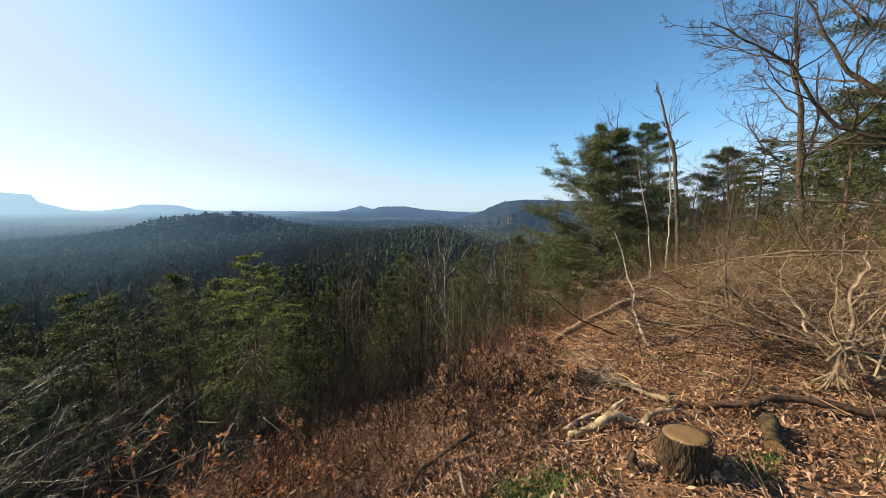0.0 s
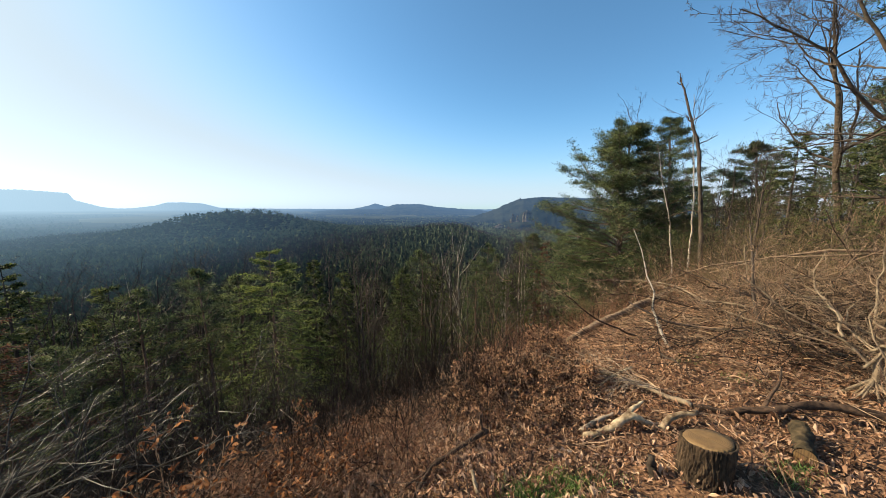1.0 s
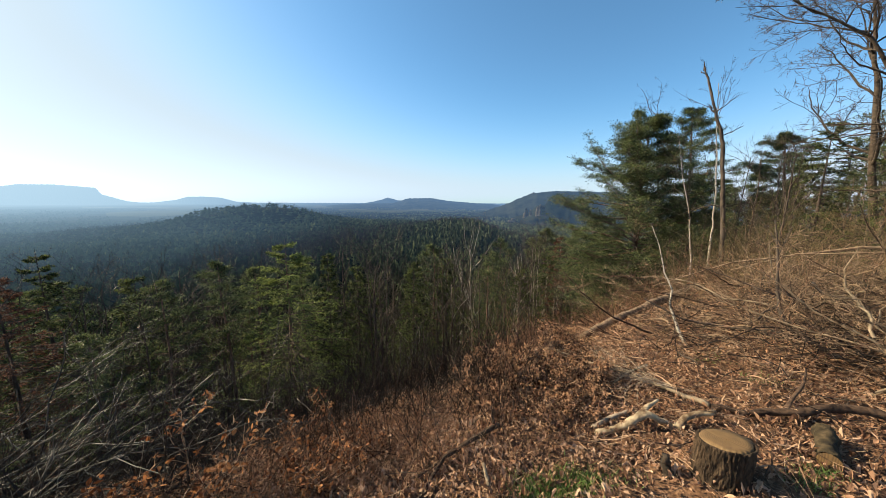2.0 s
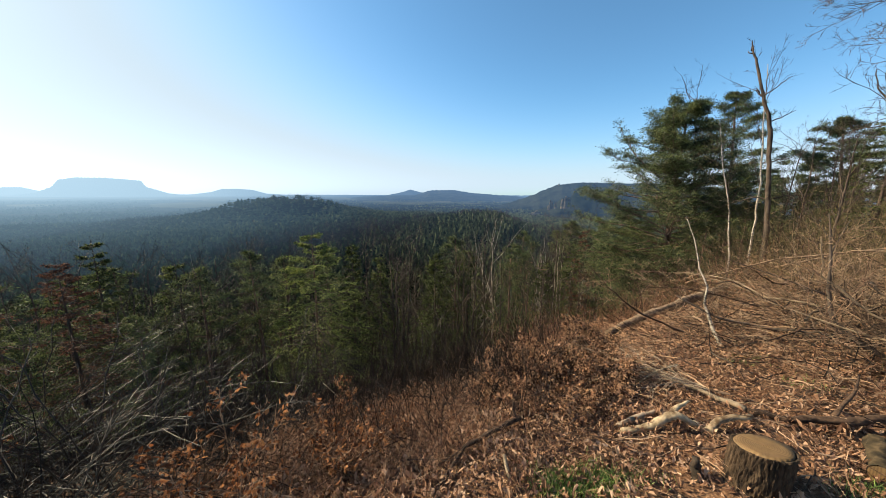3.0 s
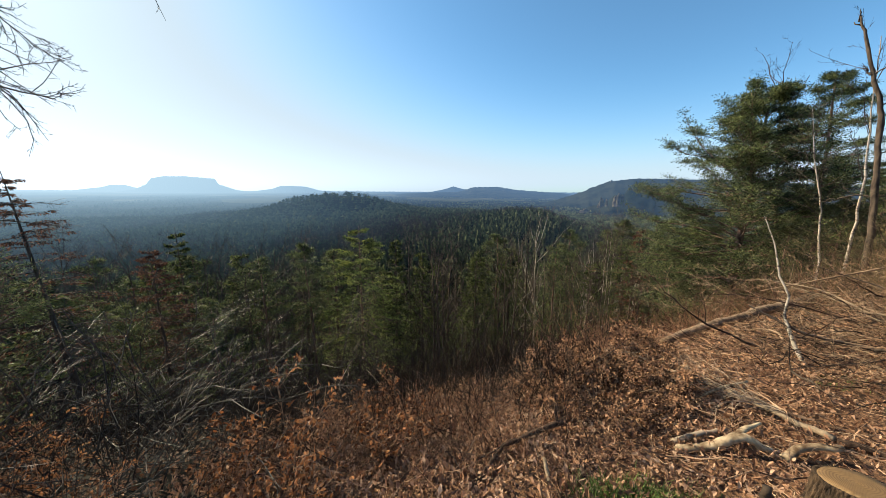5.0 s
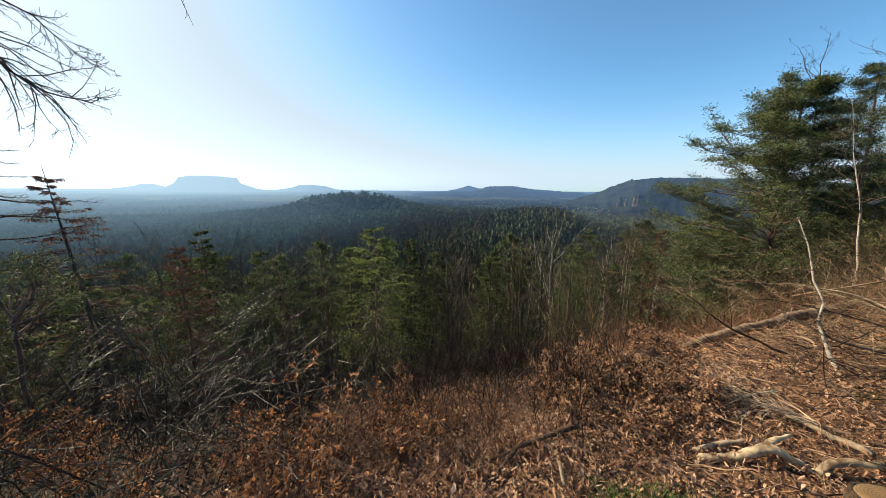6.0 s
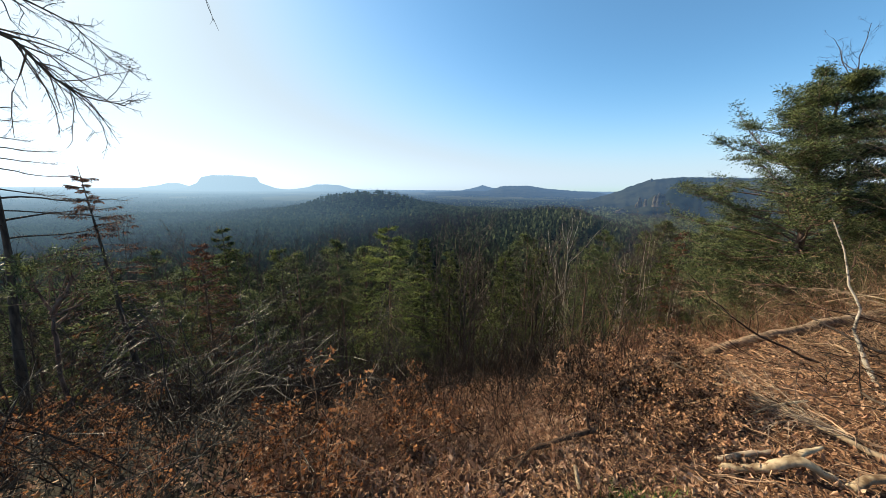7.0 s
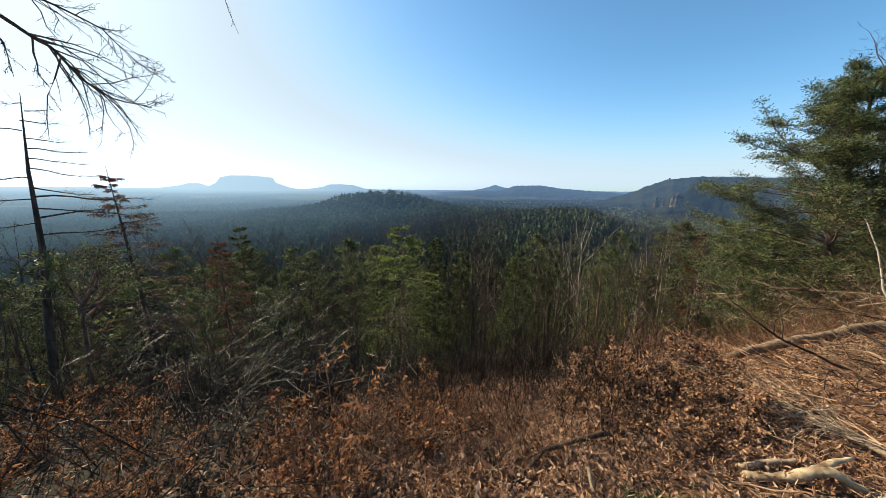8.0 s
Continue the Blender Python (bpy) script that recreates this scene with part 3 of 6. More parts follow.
def spruce(name, at, h, r, spread, label, needle=None, whorls=26, arms=5, twigs=13, tufts=9, blade=(0.20, 0.055), lean=(0, 0), group="", low=0.1, keep=1.0, bark=None, hang=0.05, peak=0.75):
    """A conifer with drooping arms in whorls; keep < 1 thins the needles."""
    tree = empty(name, at, label, "tree", group)
    trunk, arm, crown = Heap(), Heap(), Heap()
    s = np.linspace(0, 1, 8)
    axis = np.stack([lean[0] * s, lean[1] * s, s * (h + 0.4) - 0.4], -1)
    tube(trunk, axis, r * (1 - 0.96 * s), 8, 0.05)
    n = whorls * arms
    f = low + (0.985 - low) * (np.repeat(np.arange(whorls), arms) + rng.uniform(-0.35, 0.35, n)) / whorls
    f = np.clip(f, low, 0.99)
    az = rng.uniform(0, 2 * np.pi, n)
    length = spread * (1 - f) ** peak * rng.uniform(0.6, 1.15, n) * np.clip(0.55 + f * 2.2, 0, 1) + 0.12
    base = np.stack([lean[0] * f, lean[1] * f, f * h], -1)
    out = np.stack([np.cos(az), np.sin(az), 0.38 * (f - 0.45)], -1)
    bend = np.stack([np.zeros(n), np.zeros(n), np.where(f < 0.75, -0.22, 0.06)], -1) * rng.uniform(0.4, 1.5, (n, 1))
    pts = arcs(arm, base, out, length, np.clip(length * 0.011, 0.006, 0.05), bend, 4)
    w = n * twigs
    idx = np.repeat(np.arange(n), twigs)
    s = rng.uniform(0.18, 1.0, w)
    q = base[idx] + unit(out)[idx] * (length[idx] * s)[:, None] + bend[idx] * (length[idx] * s * s)[:, None]
    side = np.cross(unit(out)[idx], [0, 0, 1.0]) * rng.choice([-1, 1], w)[:, None]
    way = unit(unit(out)[idx] * rng.uniform(0.3, 1.0, (w, 1)) + side * rng.uniform(0.4, 1.0, (w, 1)) + np.array([0, 0, -0.2]) + rng.normal(size=(w, 3)) * 0.12)
    tl = length[idx] * rng.uniform(0.16, 0.34, w) * (1.2 - 0.6 * s) + 0.06
    if keep < 0.9:
        sticks(arm, q, q + way * tl[:, None], 0.006, 0.003)
    m = w * tufts
    jd = np.repeat(np.arange(w), tufts)
    pos = q[jd] + way[jd] * (tl[jd] * rng.uniform(0, 1, m))[:, None]
    d = way[jd] + rng.normal(size=(m, 3)) * 0.45 + np.array([0, 0, hang])
    ok = rng.uniform(size=m) < keep
    blades(crown, pos[ok], d[ok], (blade[0] * rng.uniform(0.6, 1.3, m))[ok], (blade[1] * rng.uniform(0.7, 1.3, m))[ok])
    part("trunk", trunk, bark or BARK, tree)
    part("branch_work", arm, TWIG if keep > 0.5 else BARK, tree, kind="stuff")
    part("crown", crown, needle or NEEDLE_SPRUCE, tree, "needle sprays", kind="stuff")
    return tree


def pine(name, at, h, r, crown_from, spread, label, skew=(0, 0), arms=40, subs=8, tufts=40, blade=(0.18, 0.028), lean=(0, 0), group="", tuft=0.27, needle=None, flat=1.0, inner=0.22, cone=False):
    """A Scots pine: tall stem, crooked limbs, needles in layered tufts at their ends."""
    tree = empty(name, at, label, "tree", group)
    trunk, arm, crown, seg = Heap(), Heap(), Heap(), []
    s = np.linspace(0, 1, 10)
    axis = np.stack([lean[0] * s + np.cumsum(rng.normal(size=10)) * h * 0.004, lean[1] * s + np.cumsum(rng.normal(size=10)) * h * 0.004, s * (h * 0.97 + 0.4) - 0.4], -1)
    tube(trunk, axis, r * (1 - 0.85 * s), 9, 0.06)
    centres = []
    for i in range(arms):
        f = (i + rng.uniform(0, 1)) / arms
        f = crown_from + (1 - crown_from) * (1 - (1 - f) ** 0.82 if cone else f)
        a = i * 2.4 + rng.uniform(-0.5, 0.5)
        out = np.array([math.cos(a), math.sin(a), 0])
        g = (f - crown_from) / (1 - crown_from)
        shape = min(1.0, 0.62 + 1.2 * g) * max(0.05, 1 - g ** 2.6) ** 0.6
        if cone:
            shape = min(1.0, 0.16 + 1.75 * (1 - g))
        length = spread * shape * rng.uniform(0.65, 1.12) * (1 + out[0] * skew[0] + out[1] * skew[1])
        k = min(int(f * 9), 8)
        p = axis[k] + (axis[k + 1] - axis[k]) * (f * 9 - k)
        d = unit(out + np.array([0, 0, 0.12 + 0.45 * g + rng.normal() * 0.16]))
        pts = [p]
        for j in range(5):
            d = unit(d + rng.normal(size=3) * 0.16 + np.array([0, 0, -0.02]))
            pts.append(pts[-1] + d * length / 5)
        pts = np.array(pts)
        tube(arm, pts, np.linspace(max(0.010, length * 0.011), 0.006, 6), 4, cap=False)
        for j in range(subs):
            t = rng.uniform(inner, 1.0) * 5
            b = min(int(t), 4)
            q = pts[b] + (pts[b + 1] - pts[b]) * (t - b)
            way = unit(unit(pts[b + 1] - pts[b]) * rng.uniform(0.3, 1) + np.cross(out, [0, 0, 1]) * rng.uniform(-1, 1) + np.array([0, 0, rng.uniform(-0.05, 0.3)]))
            e = q + way * length * rng.uniform(0.12, 0.28)
            seg.append((q, e, 0.011, 0.005))
            centres.append(e)
            centres.append(q + (e - q) * rng.uniform(0.4, 0.8) + rng.normal(size=3) * 0.05)
        centres.append(pts[-1])
    put_seg(arm, seg)
    c = np.array(centres)
    n = len(c) * tufts
    idx = np.repeat(np.arange(len(c)), tufts)
    d = unit(rng.normal(size=(n, 3)) * np.array([1, 1, 0.6]) + np.array([0, 0, 0.35]))
    pos = c[idx] + d * (tuft * rng.uniform(0.05, 0.85, n))[:, None] * np.array([1, 1, 0.6 * flat]) * rng.uniform(0.7, 1.3, len(c))[idx][:, None]
    blades(crown, pos, d + rng.normal(size=(n, 3)) * 0.3, blade[0] * rng.uniform(0.7, 1.3, n), blade[1])
    part("trunk", trunk, BARK_PINE, tree)
    part("branch_work", arm, BARK_PINE, tree, kind="stuff")
    part("crown", crown, needle or NEEDLE_PINE, tree, "green needle tufts", kind="stuff")
    return tree


def put(tree, x, y, size=1.0, turn=0.0):
    """A copy of a tree on the ground."""
    m = pose(x, y, ground_at(x, y) - 0.1, 0, 0, turn) @ Matrix.Diagonal((size, size, size * rng.uniform(0.9, 1.1), 1))
    return copy_thing(tree, m)


def stand(x, y):
    return (x, y, ground_at(x, y))


def tall(x, y, top):
    """How tall a tree must be there for its top to reach that level."""
    return top - ground_at(x, y)


# ---------- trees near the viewpoint ----------
pine("pine", stand(9.9, 20.5), tall(9.9, 20.5, 6.9), 0.23, 0.10, 4.2, "spreading green Scots pine on the slope edge", skew=(-0.15, 0.0), arms=150, subs=17, tufts=42, lean=(0.1, 0.0), tuft=0.40, blade=(0.11, 0.028), inner=0.25, cone=True, flat=1.0)
pine("pine", stand(15.1, 23.4), tall(15.1, 23.4, 8.4), 0.17, 0.40, 2.5, "slender Scots pine with thin upper crown", arms=70, subs=14, tufts=40, lean=(-0.8, 0.5), tuft=0.34, blade=(0.10, 0.022), cone=True)
pine("pine", stand(20.4, 23.1), tall(20.4, 23.1, 6.4), 0.16, 0.35, 2.4, "open-crowned pine behind bare birches", arms=54, subs=12, tufts=40, blade=(0.11, 0.026), lean=(-0.6, 0.4), cone=True)
pine("pine", stand(14.3, 10.4), 10.2, 0.22, 0.3, 2.9, "tall dark pine behind an oak", arms=50, subs=9, tufts=46, blade=(0.13, 0.024))
pine("pine", stand(21.2, 17.9), 6.4, 0.16, 0.2, 3.0, "low dark pine at the wood's edge", arms=34, subs=7, tufts=30)
spruce("spruce", stand(-12.1, 19.0), tall(-12.1, 19.0, -0.6), 0.19, 6.4, "green spruce standing on the lower slope", whorls=26, arms=5, twigs=24, tufts=14, needle=NEEDLE_SUNLIT, blade=(0.15, 0.034), bark=BARK_PINE)
spruce("spruce", stand(-22.3, 13.7), tall(-22.3, 13.7, -0.65), 0.2, 2.9, "narrow dark spruce with a pointed top", whorls=28, arms=5, twigs=16, tufts=10, blade=(0.15, 0.04))
spruce("spruce", stand(-17.6, 9.8), tall(-17.6, 9.8, -0.8), 0.14, 4.2, "dying spruce with reddish-brown needles", needle=NEEDLE_DEAD, whorls=28, arms=5, twigs=14, tufts=9, keep=0.85, blade=(0.13, 0.03), hang=-0.4, peak=0.95)
spruce("larch", stand(-13.0, 5.3), tall(-13.0, 5.3, 2.4), 0.13, 3.6, "half-bare dead conifer with hanging brown needles", needle=NEEDLE_DEAD, whorls=26, arms=4, twigs=14, tufts=9, keep=0.6, low=0.15, lean=(-0.25, -0.5), blade=(0.09, 0.022), hang=-0.9, peak=1.0)
spruce("spruce", stand(-15.6, 5.6), tall(-15.6, 5.6, -1.0), 0.12, 2.3, "olive-green spruce beside a dead conifer", whorls=20, arms=5, twigs=11, tufts=8, needle=NEEDLE_PINE)


def dead_conifer():
    """A bare dead stem whose drooping boughs have kept only fine twigs."""
    x, y = -10.6, 2.45
    o = np.array(stand(x, y))
    tree = empty("dead_conifer", tuple(o), "bare dead conifer with dark leaning stem", "tree")
    stem, tw = Heap(), Heap()
    pts = np.array([(-10.61, 2.38, o[2] - 0.3), (-10.59, 2.55, -1.75), (-10.57, 2.65, -0.6), (-10.56, 2.75, 0.4), (-10.55, 2.80, 1.55), (-10.56, 2.82, 2.05), (-10.53, 2.86, 2.6), (-10.52, 2.95, 3.65)]) - o
    tube(stem, pts, [0.095, 0.078, 0.068, 0.056, 0.038, 0.030, 0.019, 0.005], 9, 0.06)
    part("trunk", stem, BARK, tree)
    for z, way, length in ((1.55, 1, 1.9), (1.1, 1, 2.0), (0.72, 1, 1.75), (1.3, 1, 1.3), (1.75, 1, 1.1), (1.95, -1, 0.8), (2.15, 1, 1.0), (2.35, 1, 0.8), (2.55, 1, 0.9), (2.75, 1, 0.6), (2.9, -1, 0.6), (3.1, 1, 0.5), (3.3, 1, 0.4), (1.0, -1, 0.9), (0.3, -1, 0.7), (-0.3, 1, 0.6), (3.45, -1, 0.3), (1.5, -1, 1.0)):
        k = int(np.argmin(np.abs(pts[:, 2] + o[2] - z)))
        p = pts[k] + np.array([0, 0, z - o[2] - pts[k][2]])
        d = np.array([rng.uniform(-0.35, 0.45), way, 0.05])
        bough = Heap()
        run = [p]
        for i in range(7):
            d = unit(d + rng.normal(size=3) * 0.11 + np.array([0, 0, -0.05 if i < 3 else 0.07]))
            run.append(run[-1] + d * length / 7)
        tube(bough, run, np.linspace(0.009 + length * 0.007, 0.004, 8), 5, 0.05, cap=False)
        part("bough", bough, BARK, tree)
        n = int(34 * length)
        at = rng.uniform(2.0, 7, n)
        i = np.minimum(at.astype(int), 6)
        run = np.array(run)
        q = run[i] + (run[i + 1] - run[i]) * (at - i)[:, None]
        arcs(tw, q, np.stack([rng.normal(size=n) * 0.5, way * rng.uniform(0.3, 1.2, n), rng.normal(size=n) * 0.35 + 0.05], -1), rng.uniform(0.08, 0.32, n), 0.003, rng.normal(size=(n, 3)) * 0.1, 2, 0.6)
    part("twig_work", tw, TWIG, tree, "fine bare twigs", kind="stuff")


dead_conifer()


def crooked_pine():
    """A young pine with an orange stem that forks low."""
    x, y = -9.53, 2.8
    o = np.array(stand(x, y))
    tree = empty("pine", tuple(o), "crooked young pine with orange forked stem", "tree")
    stem, crown, seg = Heap(), Heap(), []
    for run, r in (([(0, 0, -0.3), (0.02, 0.02, -1.3 - o[2]), (0.0, 0.1, -0.75 - o[2]), (0.05, 0.3, -0.4 - o[2])], 0.05), ([(0, 0.06, -0.8 - o[2]), (0.1, 0.3, -0.45 - o[2]), (0.1, 0.45, -0.1 - o[2]), (0.1, 0.5, 0.25 - o[2])], 0.04), ([(0, 0.05, -0.85 - o[2]), (0.1, 0.4, -0.72 - o[2]), (0.2, 0.9, -0.6 - o[2])], 0.03), ([(0, 0.1, -0.75 - o[2]), (-0.1, 0.0, -0.3 - o[2]), (-0.1, -0.05, 0.3 - o[2])], 0.03)):
        branch_on(stem, seg, run, r, 1, (0, 9, 4), 0.05, 0.2, (0.5, 1.1), (0.3, 0.6), 0.008, 0.35, 0.3)
    put_seg(stem, seg)
    c = np.array([q[1] for q in seg])
    n = len(c) * 14
    idx = np.repeat(np.arange(len(c)), 14)
    d = unit(rng.normal(size=(n, 3)) + np.array([0, 0, 0.4]))
    blades(crown, c[idx] + d * rng.uniform(0, 0.1, (n, 1)), d, rng.uniform(0.06, 0.11, n), 0.012)
    part("trunk", stem, BARK_PINE, tree)
    part("crown", crown, NEEDLE_PINE, tree, "olive needle tufts", kind="stuff")


crooked_pine()

spruce("spruce", stand(-5.7, 30.1), tall(-5.7, 30.1, -3.6), 0.18, 2.6, "green spruce among bare birches", whorls=24, arms=5, twigs=11, tufts=8, blade=(0.24, 0.07))
spruce("spruce", stand(-12.7, 25.6), tall(-12.7, 25.6, -2.2), 0.18, 2.3, "tall green spruce deep in the wood", whorls=24, arms=5, twigs=11, tufts=8, blade=(0.24, 0.07))
pine("pine", stand(13.0, 43.9), tall(13.0, 43.9, -0.8), 0.2, 0.15, 2.9, "bright green pine on the far slope edge", arms=34, subs=6, tufts=20, blade=(0.26, 0.06), tuft=0.38)
pine("pine", stand(13.6, 38.5), tall(13.6, 38.5, 0.0), 0.2, 0.12, 2.8, "dense green pine on the slope", arms=34, subs=6, tufts=20, blade=(0.26, 0.06), tuft=0.38)
bare_tree("birch", stand(0.2, 35.7), tall(0.2, 35.7, -3.5), 0.13, "slender white birch standing above the wood", bark=BARK_BIRCH, lean=(-0.5, 0), kids=(12, 5, 4, 2), open_=(0.4, 0.8))
bare_tree("birch", stand(9.1, 14.2), tall(9.1, 14.2, 4.6), 0.04, "thin white birch beside a broken snag", bark=BARK_BIRCH, lean=(-0.7, 0.4), kids=(16, 6, 4), open_=(0.4, 0.8), ratio=(0.18, 0.36), first=0.4)
bare_tree("birch", stand(10.1, 14.7), tall(10.1, 14.7, 6.6), 0.05, "thin white birch with bare crown", bark=BARK_BIRCH, lean=(-0.3, 0.3), kids=(12, 5, 4, 2), open_=(0.4, 0.8), ratio=(0.18, 0.36), first=0.45)
bare_tree("bare_tree", stand(13.0, 23.5), tall(13.0, 23.5, 7.9), 0.14, "leafless tree rising behind a pine", kids=(12, 7, 5, 2), lean=(-0.8, 0.4), ratio=(0.22, 0.4))
bare_tree("bare_tree", stand(-17.8, 16.6), tall(-17.8, 16.6, -2.6), 0.15, "leafless grey tree with dense twigs", kids=(16, 7, 5, 3), open_=(0.5, 1.1), ratio=(0.22, 0.36))
bare_tree("bare_tree", stand(-18.6, 20.1), tall(-18.6, 20.1, -3.2), 0.16, "leafless broad-crowned tree in the wood", kids=(16, 7, 5, 3), open_=(0.5, 1.1), ratio=(0.22, 0.36))

spruce("larch", stand(7.75, 29.8), tall(7.75, 29.8, -0.9), 0.1, 1.5, "rust-brown young conifer among green pines", needle=NEEDLE_DEAD, whorls=24, arms=5, twigs=9, tufts=6, keep=0.6)
slim = bare_tree("birch", stand(5.8, 32.2), tall(5.8, 32.2, -2.6), 0.055, "slim pale birch in a birch group", bark=BARK_BIRCH, kids=(11, 5, 3), open_=(0.3, 0.65), group="birch group on the slope", first=0.5)
for x, y, k in ((6.8, 34.1, 1.0), (7.5, 33.0, 0.95), (5.1, 36.4, 1.0), (3.3, 38.6, 0.95), (6.3, 33.3, 1.05), (4.2, 31.4, 0.8), (8.3, 31.2, 0.9), (2.3, 33.5, 0.8), (1.5, 30.0, 0.75)):
    put(slim, x, y, k, x * 50)
pine("pine", stand(8.0, 36.5), tall(8.0, 36.5, -0.8), 0.16, 0.2, 2.3, "bushy green pine on the slope", arms=40, subs=8, tufts=22, blade=(0.26, 0.055), tuft=0.38)
pine("pine", stand(8.8, 48.0), tall(8.8, 48.0, -3.0), 0.16, 0.2, 2.6, "green pine on the lower slope", arms=36, subs=7, tufts=20, blade=(0.3, 0.07), tuft=0.42)
pine("pine", stand(10.5, 27.0), tall(10.5, 27.0, -0.5), 0.15, 0.1, 2.6, "low bushy pine behind a tall pine", arms=44, subs=9, tufts=24, blade=(0.22, 0.045), tuft=0.36)
pine("pine", stand(-14.8, 17.2), tall(-14.8, 17.2, -1.6), 0.15, 0.55, 2.0, "flat-topped dark pine among bare trees", arms=24, subs=8, tufts=26, tuft=0.3)

# the oak whose fork stands free against the sky
bare_tree("oak", stand(10.0, 9.4), 7.4, 0.095, "leafless young oak with spreading crooked limbs", kids=(16, 9, 7, 4), lean=(-0.5, 0.4), bark=BARK_OAK, open_=(0.55, 1.1), ratio=(0.3, 0.52), rise=0.05, first=0.38, fine=0.0045)


def broken_snag():
    """A dead trunk, snapped at the top, with a few stubs."""
    x, y = 9.25, 12.85
    z = ground_at(x, y)
    snag = empty("snag", (x, y, z), "tall dead trunk with snapped splintered top", "dead tree")
    hp, tw, seg = Heap(), Heap(), []
    pts = [(0.0, 0.0, -0.4), (-0.07, 0.03, 0.37 - z), (-0.20, 0.12, 1.76 - z), (-0.31, 0.20, 2.94 - z), (-0.37, 0.24, 3.76 - z), (-0.44, 0.29, 4.26 - z), (-0.66, 0.44, 5.1 - z), (-0.86, 0.57, 6.0 - z), (-0.97, 0.64, 6.4 - z), (-1.04, 0.69, 6.7 - z)]
    fine, at = np.array(pts), np.linspace(0, 9, 37)
    fine = np.stack([np.interp(at, np.arange(10), fine[:, c]) for c in range(3)], -1) + rng.normal(size=(37, 3)) * np.array([0.009, 0.009, 0])
    rad = np.interp(at, np.arange(10), [0.11, 0.078, 0.064, 0.060, 0.062, 0.052, 0.043, 0.034, 0.029, 0.024]) * rng.uniform(0.92, 1.08, 37)
    tube(hp, fine, rad, 10, 0.16)
    for dx, dy, up, r in ((-0.012, 0.0, 0.22, 0.014), (0.006, 0.01, 0.07, 0.010), (0.0, -0.012, 0.05, 0.009)):
        tip = fine[-1] + np.array([dx, dy, 0])
        tube(hp, [tip - np.array([0, 0, 0.12]), tip + np.array([dx * 0.4, dy * 0.4, up * 0.5]), tip + np.array([dx - 0.03, dy, up])], [r * 1.3, r, 0.003], 5, 0.2)
    tube(hp, [fine[33], fine[33] + np.array([-0.10, 0.07, 0.06]), fine[33] + np.array([-0.13, 0.09, 0.14])], [0.02, 0.014, 0.005], 6, 0.15)
    for f, d, l, r in ((4.5, (0.8, -0.5, 0.5), 0.6, 0.022), (3.6, (0.9, -0.5, 0.9), 0.9, 0.02), (5.7, (-0.6, 0.4, 0.7), 0.35, 0.03), (2.9, (-0.9, 0.6, 0.1), 1.2, 0.025), (5.2, (0.9, -0.6, 1.2), 0.8, 0.02), (2.0, (0.9, -0.6, 0.6), 1.1, 0.022)):
        i = max(k for k in range(len(pts)) if pts[k][2] <= f - z)
        grow(hp, seg, np.array(pts[i]), d, l, r, 1, (4, 4, 3), 0.05, 0.2)
    put_seg(tw, seg)
    part("trunk", hp, BARK, snag)
    part("twig_work", tw, TWIG, snag, "few brittle twigs", kind="stuff")


broken_snag()


def big_oak():
    """The oak beside the viewpoint: stem, and heavy limbs reaching over the slope."""
    x, y = 7.6, 4.2
    oak = empty("oak", (x, y, ground_at(x, y)), "big leafless oak with heavy crooked limbs", "tree")
    o = np.array([x, y, ground_at(x, y)])
    limb, tw, seg = Heap(), Heap(), []
    tube(limb, [(0.1, 0, -0.4), (0, 0, 0.6), (-0.1, 0.05, 1.7), (-0.15, 0.1, 3.2), (0.1, 0.2, 5.5), (0.2, 0.1, 8.0)], [0.36, 0.28, 0.25, 0.22, 0.15, 0.05], 11, 0.07)
    runs = [
        ([(7.5, 4.3, 2.2), (6.6, 4.75, 2.5), (5.89, 5.02, 2.83), (5.48, 5.21, 3.02), (5.17, 5.25, 3.36), (4.86, 5.29, 3.81), (4.46, 5.39, 4.14), (3.95, 5.56, 4.52)], 0.040),
        ([(7.5, 4.25, 2.7), (6.5, 4.7, 3.05), (5.85, 5.07, 3.4), (5.64, 5.33, 3.75), (5.52, 5.47, 4.17), (5.38, 5.62, 4.69), (5.2, 5.8, 5.3)], 0.044),
        ([(7.5, 4.25, 3.3), (6.6, 5.0, 4.0), (6.12, 5.54, 4.46), (5.96, 5.73, 4.83), (5.8, 6.0, 5.3)], 0.034),
        ([(7.5, 4.3, 1.7), (6.9, 5.0, 1.9), (6.4, 5.8, 2.05), (5.7, 6.4, 2.1)], 0.03),
        ([(7.55, 4.3, 2.4), (7.0, 5.2, 2.8), (6.6, 6.1, 3.0), (6.0, 6.9, 3.2)], 0.034),
    ]
    part("trunk", limb, BARK_OAK, oak)
    for pts, r in runs:
        limb, side = Heap(), Heap()
        branch_on(side, seg, np.array(pts) - o, r, 1, (0, 12, 7, 6, 4), 0.05, 0.2, (0.5, 1.1), (0.16, 0.32), 0.012, 0.3, 0.2, own=limb)
        part("limb", limb, BARK_OAK, oak)
        if side.n:
            part("branch_work", side, BARK_OAK, oak, kind="stuff")
    put_seg(tw, seg)
    part("crown", tw, TWIG, oak, "bare fine twigs", kind="stuff")


big_oak()


